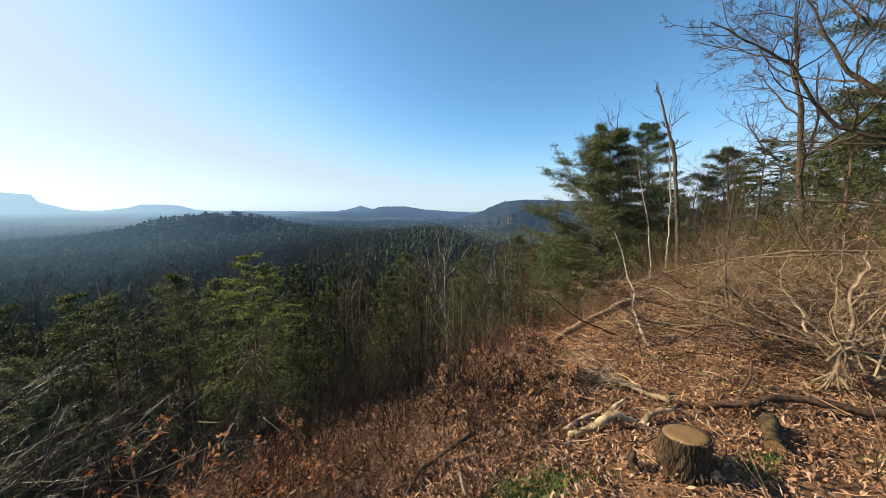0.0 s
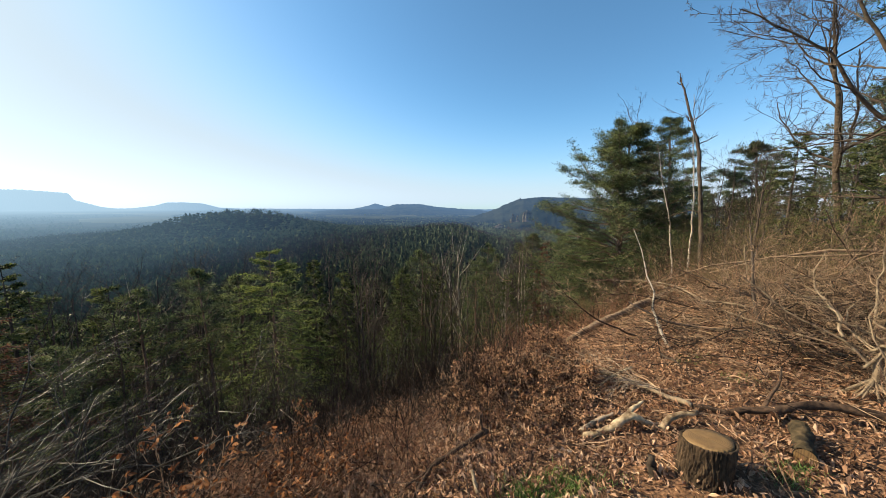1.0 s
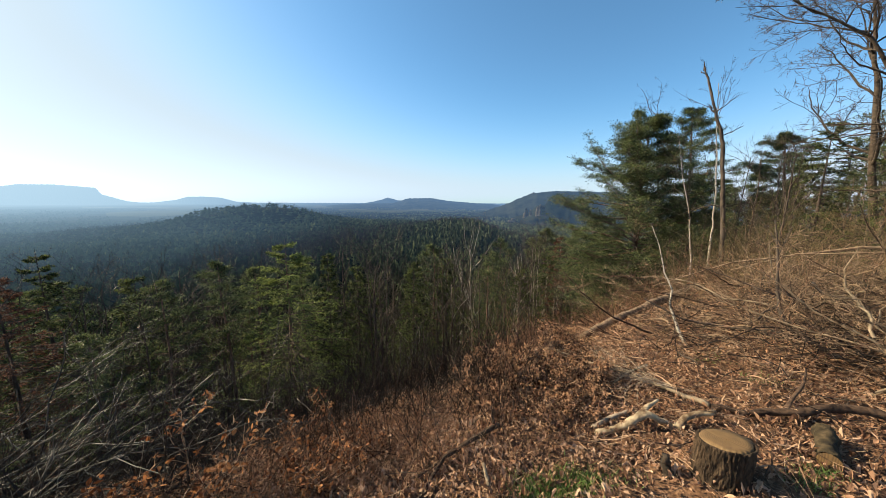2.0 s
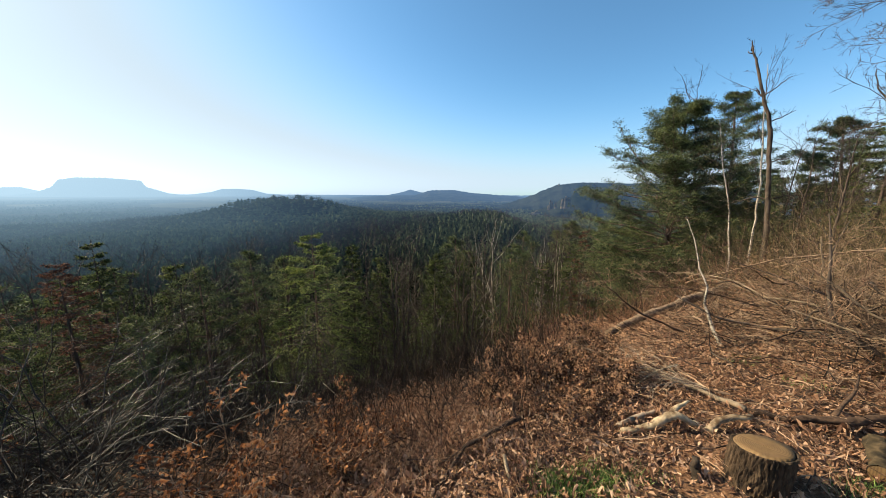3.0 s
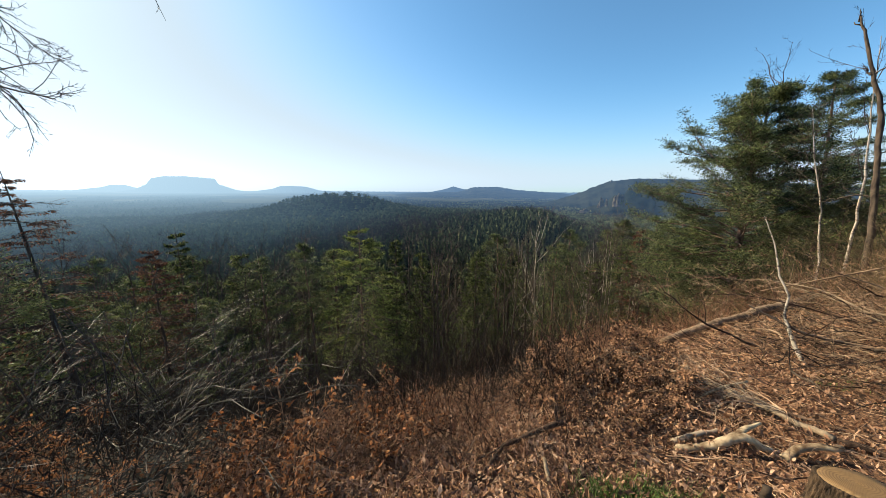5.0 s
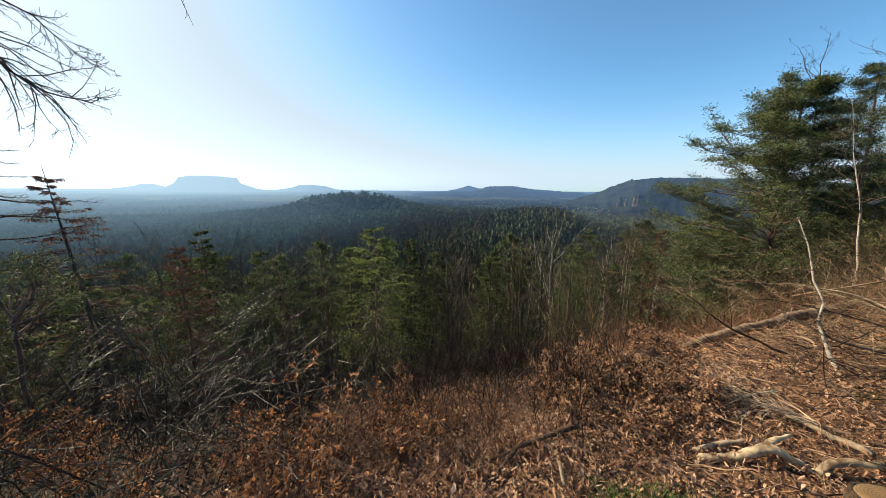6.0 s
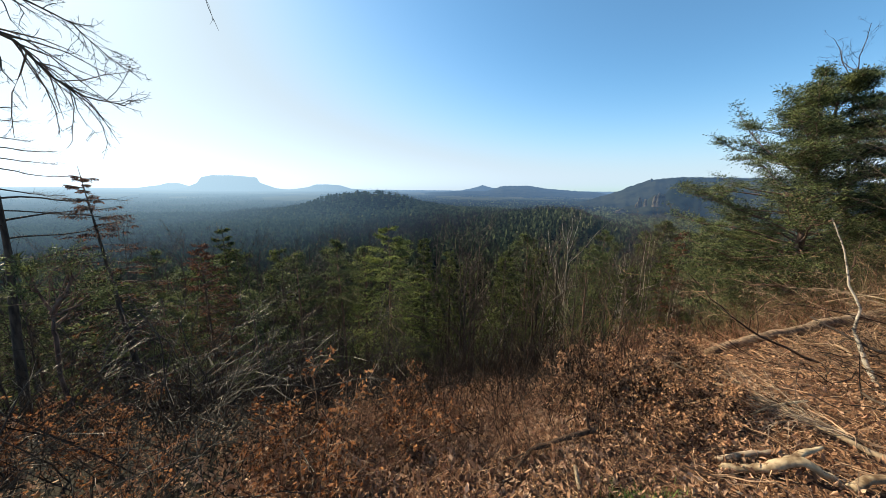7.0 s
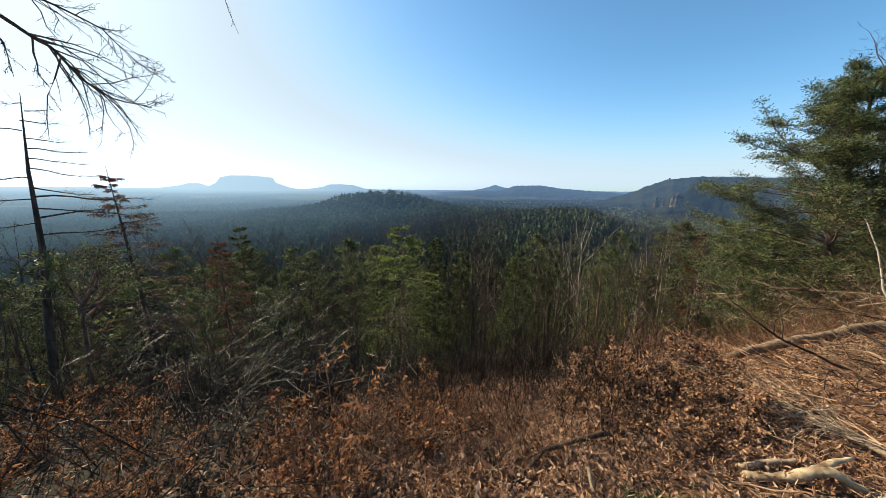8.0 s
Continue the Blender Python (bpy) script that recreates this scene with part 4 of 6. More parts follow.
def overhanging_tree():
    """The tree left of the viewpoint whose bare limb hangs into view."""
    x, y = -6.6, 0.4
    z = ground_at(x, y)
    tree = empty("oak", (x, y, z), "leafless oak with a bare limb hanging over the slope", "tree")
    o = np.array([x, y, z])
    limb, tw, seg = Heap(), Heap(), []
    tube(limb, [(0, 0, -0.4), (0, 0, 0.8), (0.1, 0, 2.5), (0.2, 0, 4.6), (0.3, -0.3, 7.2)], [0.3, 0.24, 0.2, 0.15, 0.05], 10, 0.07)
    runs = [
        ([(-6.4, 0.4, 3.1), (-5.5, 1.1, 3.6), (-4.75, 1.62, 3.42), (-4.61, 1.88, 3.2), (-4.47, 2.0, 3.05), (-4.34, 2.11, 2.82), (-4.19, 2.24, 2.68), (-3.95, 2.44, 2.62)], 0.024, 30),
        ([(-5.5, 1.1, 3.6), (-4.9, 1.7, 3.62), (-4.5, 2.0, 3.5), (-4.3, 2.3, 3.35), (-4.1, 2.45, 3.05)], 0.016, 26),
        ([(-4.9, 1.6, 3.5), (-4.75, 1.75, 3.1), (-4.7, 1.75, 2.8)], 0.009, 8),
        ([(-6.3, 0.4, 4.6), (-5.2, 2.2, 4.9), (-4.3, 3.1, 4.6), (-4.06, 3.33, 4.29), (-4.13, 3.46, 4.0), (-4.16, 3.57, 3.8)], 0.011, 1),
    ]
    part("trunk", limb, BARK_OAK, tree)
    for pts, r, n in runs:
        limb, side = Heap(), Heap()
        branch_on(side, seg, np.array(pts) - o, r, 1, (0, n, 8, 4), -0.02, 0.2, (0.4, 0.95), (0.12, 0.27), 0.006, 0.4, 0.2, fine=0.0022, own=limb)
        part("limb", limb, BARK_OAK, tree)
        if side.n:
            part("branch_work", side, BARK_OAK, tree, kind="stuff")
    put_seg(tw, seg)
    part("crown", tw, TWIG, tree, "bare fine twigs", kind="stuff")


overhanging_tree()

# ---------- the wood on the slope ----------
KINDS = {
    "spruce": spruce("spruce", stand(-30, 24), 12.5, 0.17, 2.5, "green spruce in the wood on the slope", whorls=17, arms=5, twigs=6, tufts=3, blade=(0.5, 0.12), group="trees on the slope"),
    "spruce_b": spruce("spruce", stand(-24, 33), 11.0, 0.16, 2.9, "broad green spruce in the wood", whorls=16, arms=5, twigs=6, tufts=3, blade=(0.5, 0.12), group="trees on the slope"),
    "pine": pine("pine", stand(24, 48), 12.0, 0.16, 0.3, 2.4, "green pine in the wood on the slope", arms=20, subs=4, tufts=9, blade=(0.42, 0.11), tuft=0.5, group="trees on the slope"),
    "pine_b": pine("pine", stand(-20, 42), 11.0, 0.16, 0.45, 2.3, "high-crowned pine in the wood", arms=17, subs=4, tufts=9, blade=(0.42, 0.11), tuft=0.5, group="trees on the slope"),
    "bare": bare_tree("bare_tree", stand(-14, 36), 11.5, 0.10, "leafless tree with grey-brown twigs", kids=(14, 5, 4), group="trees on the slope", ratio=(0.26, 0.42)),
    "bare_b": bare_tree("bare_tree", stand(-26, 18), 10.0, 0.11, "slender leafless tree in the wood", kids=(15, 5, 4), open_=(0.35, 0.8), group="trees on the slope", ratio=(0.22, 0.38)),
    "birch": bare_tree("birch", stand(8, 46), 11.0, 0.09, "slender pale birch without leaves", bark=BARK_BIRCH, kids=(11, 5, 3), open_=(0.35, 0.75), group="trees on the slope"),
    "thin": bare_tree("sapling", stand(-9, 14), 6.0, 0.05, "thin leafless sapling on the slope", kids=(13, 6, 4), open_=(0.35, 0.8), group="trees on the slope", ratio=(0.25, 0.4)),
}
KINDS["bare_n"] = bare_tree("bare_tree", stand(-8, 26), 11.0, 0.10, "leafless tree with dense fine twigs", kids=(16, 6, 5, 1), group="trees on the slope", open_=(0.4, 0.95), ratio=(0.25, 0.42))
KINDS["spruce_n"] = spruce("spruce", stand(-21, 22), 12.0, 0.17, 3.0, "green spruce below the brow", whorls=24, arms=5, twigs=12, tufts=9, blade=(0.17, 0.04), group="trees on the slope")
KINDS["spruce_m"] = spruce("spruce", stand(-4.5, 23), 10.5, 0.15, 2.6, "young green spruce below the brow", whorls=22, arms=5, twigs=12, tufts=9, blade=(0.17, 0.04), group="trees on the slope")
KINDS["pine_n"] = pine("pine", stand(16, 33), 11.5, 0.15, 0.25, 2.3, "green pine below the brow", arms=38, subs=8, tufts=20, blade=(0.16, 0.042), tuft=0.34, group="trees on the slope")
taken = [(-8, 26), (-21, 22), (-4.5, 23), (16, 33), (-12.1, 19.0), (-22.7, 13), (-17.6, 9.8), (-13, 5.3), (-10.6, 2.6), (10, 20.5), (-5.7, 30.1), (0.2, 35.7), (-12.7, 25.6)]
pick = random.Random(11)
TALL = {"spruce": 12.5, "spruce_b": 11.0, "pine": 12.0, "pine_b": 11.0, "bare": 12.0, "bare_b": 11.0, "birch": 11.5, "thin": 6.5, "bare_n": 11.5, "spruce_n": 12.0, "spruce_m": 10.5, "pine_n": 11.5}


CLEAR = [(-12.1, 19.0, 3.9), (-9.6, 15.3, 3.4), (-8.0, 12.5, 2.8), (-17.0, 19.0, 3.2), (-5.7, 30.1, 2.5), (-10.8, 17.0, 2.6), (-16.5, 9.3, 2.5), (-13.0, 5.3, 2.0)]      # gaps in the wood: x, y, radius


def scatter(n, r0, r1, a0, a1, kinds, gap, size, lowest=7.0, crown_fall=None):
    """Trees between two distances and two bearings (degrees right of +y) where the slope has begun."""
    done = tries = 0
    while done < n and tries < n * 40:
        tries += 1
        r = math.sqrt(pick.uniform(r0 * r0, r1 * r1))
        b = radians(pick.uniform(a0, a1))
        x, y = r * math.sin(b), r * math.cos(b)
        if DOWN[0] * x + DOWN[1] * y < lowest or any((x - p) ** 2 + (y - q) ** 2 < gap * gap for p, q in taken) or any((x - p) ** 2 + (y - q) ** 2 < w * w for p, q, w in CLEAR):
            continue
        kind = pick.choice(kinds)
        grown = pick.uniform(*size)
        if crown_fall is not None:      # the crowns keep below the level of the brow
            grown = min((1.2 - r * pick.uniform(*crown_fall) - ground_at(x, y)) / TALL[kind], size[1] * 1.35)
            if grown < 0.3:
                continue
        taken.append((x, y))
        put(KINDS[kind], x, y, grown, pick.uniform(0, 360))
        done += 1


scatter(11, 9, 19, -88, 15, ["thin", "bare_b", "thin"], 1.8, (0.5, 0.9), 8, (0.28, 0.55))
# unseen trees left of the view, added to cast shade on the slope
scatter(40, 34, 70, -135, -89, ["spruce", "pine", "bare", "spruce_b"], 2.8, (0.7, 0.9), 6)
scatter(100, 18, 45, -88, 20, ["bare_n", "bare_b", "bare_n", "bare_n", "pine_n", "bare_b", "spruce_m", "bare"], 1.9, (0.75, 1.1), 12, (0.11, 0.21))
scatter(110, 45, 85, -86, 30, ["bare", "spruce", "pine", "bare_b", "spruce_b", "birch"], 3.0, (0.8, 1.1), 16, (0.12, 0.19))
scatter(60, 85, 125, -84, 26, ["bare", "spruce", "spruce", "pine", "spruce_b"], 3.8, (0.85, 1.2), 30, (0.12, 0.17))
scatter(34, 24, 50, 12, 34, ["pine_n", "birch", "spruce_m", "pine_n", "birch"], 2.2, (0.6, 1.0), 10, (0.07, 0.2))
scatter(46, 15, 42, -86, -30, ["bare_n", "bare_n", "bare_b", "pine_n", "bare_n"], 1.7, (0.5, 1.1), 9, (0.13, 0.24))
scatter(34, 30, 62, -14, 14, ["birch", "pine_n", "birch", "spruce_m"], 1.4, (0.7, 1.0), 10, (0.11, 0.18))
scatter(40, 50, 85, 10, 34, ["pine", "birch", "pine_b", "pine", "spruce_b"], 2.6, (0.7, 1.0), 10, (0.06, 0.14))
scatter(30, 15, 40, 40, 80, ["pine_n", "bare_n", "bare_b", "spruce_m"], 2.2, (0.3, 0.62), -60)
scatter(40, 40, 70, 36, 80, ["pine", "bare", "pine_b", "spruce_b"], 2.4, (0.5, 0.75), -60)


scatter(44, 19, 42, 27, 45, ["pine_n", "spruce_m", "pine_n", "bare_n", "pine_n"], 1.7, (0.3, 1.0), -60, (-0.055, 0.05))
scatter(40, 24, 46, 30, 66, ["pine_n", "pine_n", "spruce_m", "bare_n"], 1.8, (0.4, 1.0), -60, (-0.10, -0.02))
scatter(26, 12, 22, 40, 66, ["pine_n", "spruce_m", "pine_n", "bare_b"], 1.5, (0.24, 0.42), -60)


for x, y, size in ((12.4, 16.0, 0.5), (13.8, 18.6, 0.52), (15.6, 18.4, 0.5)):
    put(KINDS["bare_n"], x, y, size, x * 70)


def undergrowth():
    """Low leafless shrubs and young growth that close the floor of the wood."""
    g = np.random.default_rng(41)
    n, count = 2600, 26
    r, b = np.sqrt(g.uniform(14 ** 2, 140 ** 2, n)), np.radians(g.uniform(-95, 36, n))
    r = np.where(np.arange(n) % 2 == 0, g.uniform(14, 60, n), r)
    x, y = r * np.sin(b), r * np.cos(b)
    ok = DOWN[0] * x + DOWN[1] * y > 9
    x, y, n = x[ok], y[ok], int(ok.sum())
    h = g.uniform(0.4, 1.3, n) * (1 + np.clip(r[ok] - 30, 0, 70) / 50)
    idx = np.repeat(np.arange(n), count)
    m = n * count
    az, f = g.uniform(0, 2 * np.pi, m), g.uniform(0.0, 0.8, m)
    rad = g.uniform(0.0, 0.45, m) * h[idx]
    p = np.stack([x[idx] + np.cos(az) * rad, y[idx] + np.sin(az) * rad, height(x, y)[idx] + f * h[idx]], -1)
    d = np.stack([np.cos(az) * 0.5, np.sin(az) * 0.5, np.ones(m)], -1) + g.normal(size=(m, 3)) * 0.4
    hp = Heap()
    blades(hp, p, d, h[idx] * g.uniform(0.2, 0.5, m), g.uniform(0.02, 0.07, m))
    # near-black twigs put the shade below the trees into the colour
    single("undergrowth", hp, TWIG_SHADED, (0, 0, 0), "grey-brown leafless undergrowth darkened for shade below the trees", "undergrowth", kind="stuff")


undergrowth()


def far_wood(name, label, n, r0, r1, a0, a1, needle, bare, tiers, sprays, seed, bare_share=0.3, clumped=None):
    """A joined wood of many small far trees: ragged stacked cones for conifers, sprays of twigs for bare crowns."""
    g = np.random.default_rng(seed)
    r = np.sqrt(g.uniform(r0 ** 2, r1 ** 2, n))
    b = np.radians(g.uniform(a0, a1, n))
    x, y = r * np.sin(b), r * np.cos(b)
    if clumped is not None:
        ok = np.sin(x * 0.0042 + 0.6) * np.sin(y * 0.0051 + 1.9) + 0.4 * np.sin(x * 0.011 + y * 0.009) < clumped
        x, y, n = x[ok], y[ok], int(ok.sum())
    patch = np.sin(x * 0.018 + 2) * np.sin(y * 0.013 + 0.5) + g.normal(size=n) * 0.55
    is_bare = patch > np.quantile(patch, 1 - bare_share)
    z, h = height(x, y), g.uniform(7, 13, n) if r0 < 400 else g.uniform(7.5, 11, n)
    hp, k = Heap(), 10
    c = ~is_bare
    cx, cy, cz, ch = x[c], y[c], z[c], h[c]
    m = len(cx)
    blunt = np.where(g.uniform(size=m) < (0.55 if r0 < 400 else 0.93), g.uniform(0.5, 1.0, m), 0.0)
    for t in range(tiers):
        low, top = 0.12 + 0.88 * t / tiers * 0.85, min(1.0, 0.12 + 0.88 * (t + 1.45) / tiers)
        ang = np.arange(k)[None] * 2 * np.pi / k + g.uniform(0, 6.3, (m, 1))
        rad = (ch * (1.0 if r0 < 400 else 1.5) * g.uniform(0.22, 0.40, m) * (1 - low) ** (0.8 - 0.45 * blunt))[:, None] * np.where(np.arange(k) % 2 == 0, 1.0, 0.55)[None] * g.uniform(0.6, 1.25, (m, k))
        ring = np.stack([cx[:, None] + np.cos(ang) * rad, cy[:, None] + np.sin(ang) * rad, (cz + ch * low)[:, None] + g.normal(size=(m, k)) * ch[:, None] * 0.025], -1)
        tip = np.stack([cx + g.normal(size=m) * 0.3, cy + g.normal(size=m) * 0.3, cz + ch * (top - blunt * 0.55 * (top - low))], -1)[:, None]
        o = np.arange(m)[:, None] * (k + 1)
        j = np.arange(k)[None]
        hp.add(np.concatenate([ring, tip], 1), None, np.stack([o + j, o + (j + 1) % k, np.broadcast_to(o + k, (m, k))], -1).reshape(-1, 3))
    single(name, hp, needle, (0, 0, 0), label, "woods", kind="stuff", smooth=False)
    sel = np.where(is_bare)[0]
    m = len(sel) * sprays
    idx = np.repeat(sel, sprays)
    f, az = g.uniform(0.2, 1, m), g.uniform(0, 2 * np.pi, m)
    rad = h[idx] * 0.26 * np.sqrt(np.clip(1 - (f - 0.55) ** 2 / 0.22, 0.02, 1)) * g.uniform(0.3, 1, m)
    pos = np.stack([x[idx] + np.cos(az) * rad, y[idx] + np.sin(az) * rad, z[idx] + f * h[idx]], -1)
    d = np.stack([np.cos(az) * 0.5, np.sin(az) * 0.5, np.full(m, 1.0)], -1) + g.normal(size=(m, 3)) * 0.4
    hp = Heap()
    blades(hp, pos, d, h[idx] * 0.16 * g.uniform(0.6, 1.3, m), h[idx] * 0.045 * g.uniform(0.7, 1.3, m))
    single(name.replace("woods", "bare_woods"), hp, bare, (0, 0, 0), label.replace("conifer", "leafless"), "woods", kind="stuff")


far_wood("far_woods", "dense conifer woods across the valley", 15500, 95, 500, -92, 38, HAZED_CONIFER, HAZED_BARE, 3, 26, 3, 0.46)
far_wood("distant_woods", "distant conifer woods in blue haze", 27000, 470, 800, -92, 42, HAZED_CONIFER, HAZED_BARE, 2, 10, 4, 0.3)
far_wood("distant_woods", "conifer woods at the foot of the crags", 7000, 800, 1150, -92, 42, HAZED_CONIFER, HAZED_BARE, 1, 8, 6, 0.3)
far_wood("remote_woods", "remote conifer woods in clumps on the plain", 9000, 1000, 2300, -92, 36, HAZED_CONIFER, HAZED_BARE, 1, 8, 5, 0.3, 0.1)


# ---------- the cleared brow of the slope ----------
def on(x, y, dz=0.0):
    return (x, y, ground_at(x, y) + dz)


def lying(name, label, category, runs, material, sides=8, rough=0.08, group=""):
    """A log or branch that lies on the ground: each run is a list of (x, y, height over the ground, radius)."""
    o = np.array(on(runs[0][0][0], runs[0][0][1]))
    hp = Heap()
    for run in runs:
        pts = np.array([on(x, y, dz) for x, y, dz, r in run]) - o
        rad = np.array([r for x, y, dz, r in run])
        k = (len(pts) - 1) * 4
        s, t = np.linspace(0, len(pts) - 1, k + 1), np.arange(len(pts))
        fine = np.stack([np.interp(s, t, pts[:, c]) for c in range(3)], -1)
        fine[1:-1] += rng.normal(size=(k - 1, 3)) * rad.mean() * 0.2
        tube(hp, fine, np.interp(s, t, rad), sides, rough)
    return single(name, hp, material, tuple(o), label, category, group)


def stump():
    """The sawn stump: furrowed bark that flares to the ground, and a flat ringed top."""
    x, y, top = 2.05, 2.87, 0.26
    z = ground_at(x, y)
    ob = empty("tree_stump", (x, y, z), "freshly sawn tree stump with furrowed bark", "stump")
    n, lev = 240, 26
    a = np.linspace(0, 2 * np.pi, n, endpoint=False)
    f = np.linspace(0, 1, lev)
    A, F = np.meshgrid(a, f)
    R = 0.152 * (1 + 0.03 * np.sin(2 * A + 0.4) + 0.02 * np.sin(3 * A)) * (1 + 0.3 * (1 - F) ** 4 * (1 + 0.6 * np.sin(4 * A + 1)))
    R = R + 0.009 * (np.abs(np.sin(A * 17 + 1.6 * np.sin(A * 5 + F * 3) + 1.1 * np.sin(F * 8 + A * 3))) ** 0.7 - 0.7) + 0.006 * np.abs(np.sin(A * 29 + 2 + 1.5 * np.sin(F * 13 + A * 4))) + rng.normal(size=A.shape) * 0.0030
    Z = -0.12 + F * (top - z + 0.12 - 0.004) + 0.004 * np.sin(A * 9) * F
    Z = Z + F * R * (0.09 * np.cos(A) - 0.20 * np.sin(A))       # the saw cut slopes away
    v = np.stack([R * np.cos(A), R * np.sin(A), Z], -1).reshape(-1, 3)
    i, j = np.arange(lev - 1)[:, None] * n, np.arange(n)[None]
    j2 = (j + 1) % n
    lip = np.stack([0.140 * np.cos(a), 0.140 * np.sin(a), top - z - 0.012 + 0.140 * (0.09 * np.cos(a) - 0.20 * np.sin(a))], -1)
    v = np.concatenate([v, lip])
    i = np.arange(lev)[:, None] * n
    hp = Heap()
    hp.add(v, np.stack([i + j, i + j2, i + n + j2, i + n + j], -1).reshape(-1, 4))
    part("bark", hp, STUMP_BARK, ob)
    hp = Heap()
    rim = 0.142 * (1 + 0.03 * np.sin(2 * a + 0.4) + 0.02 * np.sin(3 * a)) + 0.0015 * np.sin(a * 29)
    rings = [np.stack([rim * s * np.cos(a), rim * s * np.sin(a), np.full(n, top - z - (0.02 if s == 1 else 0)) + 0.002 * np.sin(a * 2 + s * 4) + rim * s * (0.09 * np.cos(a) - 0.20 * np.sin(a))], -1) for s in (0.02, 0.35, 0.7, 0.96, 1.0)]
    i = np.arange(4)[:, None] * n
    hp.add(np.concatenate(rings), np.stack([i + j, i + j2, i + n + j2, i + n + j], -1).reshape(-1, 4)[:, ::-1])
    cap = part("sawn_top", hp, CUT, ob, "pale sawn top with growth rings")
    for p in cap.data.polygons:
        if p.normal.z < 0:
            cap.data.flip_normals()
            break


stump()

lying("peeled_branch", "forked cream-coloured peeled branch lying on leaves", "branch",
      [[(1.38, 3.30, 0.03, 0.026), (1.56, 3.33, 0.04, 0.029), (1.70, 3.34, 0.09, 0.034), (1.82, 3.37, 0.12, 0.029), (1.95, 3.36, 0.07, 0.023), (2.05, 3.33, 0.02, 0.012)],
       [(1.72, 3.35, 0.10, 0.025), (1.84, 3.43, 0.15, 0.021), (1.97, 3.50, 0.21, 0.008)]], PEELED, 12, 0.10)
lying("peeled_branch", "short cream-coloured peeled branch beside the stump", "branch",
      [[(2.05, 3.36, 0.02, 0.03), (2.2, 3.45, 0.10, 0.026), (2.42, 3.46, 0.11, 0.02)], [(2.2, 3.45, 0.10, 0.022), (2.12, 3.42, 0.02, 0.018)]], PEELED, 9, 0.08)
lying("fallen_branch", "long dark fallen branch with pale broken end", "branch",
      [[(2.52, 3.63, 0.05, 0.026), (2.80, 3.58, 0.05, 0.026), (3.05, 3.57, 0.09, 0.032), (3.58, 3.58, 0.12, 0.034), (3.88, 3.49, 0.12, 0.038), (4.2, 3.34, 0.09, 0.040), (4.7, 3.1, 0.06, 0.042)],
       [(3.05, 3.57, 0.08, 0.018), (3.4, 3.8, 0.2, 0.010), (3.7, 4.1, 0.22, 0.006)]], BARK_DARK, 10, 0.2)
lying("fallen_branch", "bleached grey end of a broken branch", "branch",
      [[(2.09, 4.25, 0.10, 0.018), (2.22, 4.05, 0.09, 0.018), (2.36, 3.86, 0.07, 0.022), (2.52, 3.66, 0.05, 0.026)], [(2.09, 4.25, 0.10, 0.012), (1.8, 4.4, 0.12, 0.007), (1.45, 4.5, 0.10, 0.004)]], DEADWOOD, 8, 0.1)


def twig_fan():
    """The splayed end twigs of the broken branch."""
    n, at = 36, np.array(on(2.25, 4.05))
    s = rng.uniform(0, 1, n)
    x, y = 2.36 - 0.32 * s, 3.86 + 0.42 * s
    a = rng.normal(2.5, 0.42, n)
    hp = Heap()
    pts = arcs(hp, np.stack([x, y, height(x, y) + 0.08 + 0.06 * rng.uniform(0, 1, n)], -1) - at, np.stack([np.cos(a), np.sin(a), rng.uniform(-0.06, 0.2, n)], -1), 0.25 + 0.8 * rng.uniform(0, 1, n) ** 1.5, rng.uniform(0.002, 0.0048, n), rng.normal(size=(n, 3)) * np.array([0.15, 0.15, 0.06]) - np.array([0, 0, 0.12]), 5, 0.7, 0.012)
    for k in (2, 3, 4):
        arcs(hp, pts[k], pts[k] - pts[k - 1] + rng.normal(size=(n, 3)) * 0.05, rng.uniform(0.1, 0.4, n), 0.0022, rng.normal(size=(n, 3)) * 0.15, 3, 0.6)
    single("branch_end", hp, TWIG_PALE, tuple(at), "splayed pale twigs of a broken branch", "twigs", smooth=False)


twig_fan()
lying("stick", "pale straight stick lying across brushwood", "stick", [[(2.34, 4.39, 0.16, 0.011), (2.05, 4.22, 0.12, 0.010), (1.85, 4.11, 0.06, 0.006)]], PEELED, 6)
lying("stick", "grey stick resting beside a peeled branch", "stick", [[(1.79, 3.54, 0.06, 0.016), (1.55, 3.44, 0.05, 0.02), (1.38, 3.37, 0.03, 0.022)]], TWIG_PALE, 7)
lying("fallen_branch", "dark broken branch with splintered end on the slope", "branch",
      [[(0.54, 3.22, 0.13, 0.022), (0.32, 3.02, 0.08, 0.02), (0.10, 2.84, 0.07, 0.017), (0.02, 2.66, 0.05, 0.013), (-0.05, 2.48, 0.02, 0.006)],
       [(0.5, 3.2, 0.12, 0.014), (0.47, 3.22, 0.3, 0.006)], [(0.1, 2.84, 0.06, 0.01), (-0.08, 2.72, 0.03, 0.005)], [(0.06, 2.76, 0.05, 0.008), (-0.02, 2.5, 0.02, 0.003)]], BARK_DARK, 8, 0.2)
lying("stick", "short pale stake standing in the leaves", "stick", [[(0.40, 2.74, 0.09, 0.012), (0.44, 2.62, 0.02, 0.018)]], DEADWOOD, 7, 0.2)
lying("stick", "small weathered stub beside the stump", "stick", [[(1.70, 2.90, 0.16, 0.020), (1.71, 2.895, 0.08, 0.030), (1.725, 2.885, -0.05, 0.042)]], BARK_OAK, 10, 0.22)
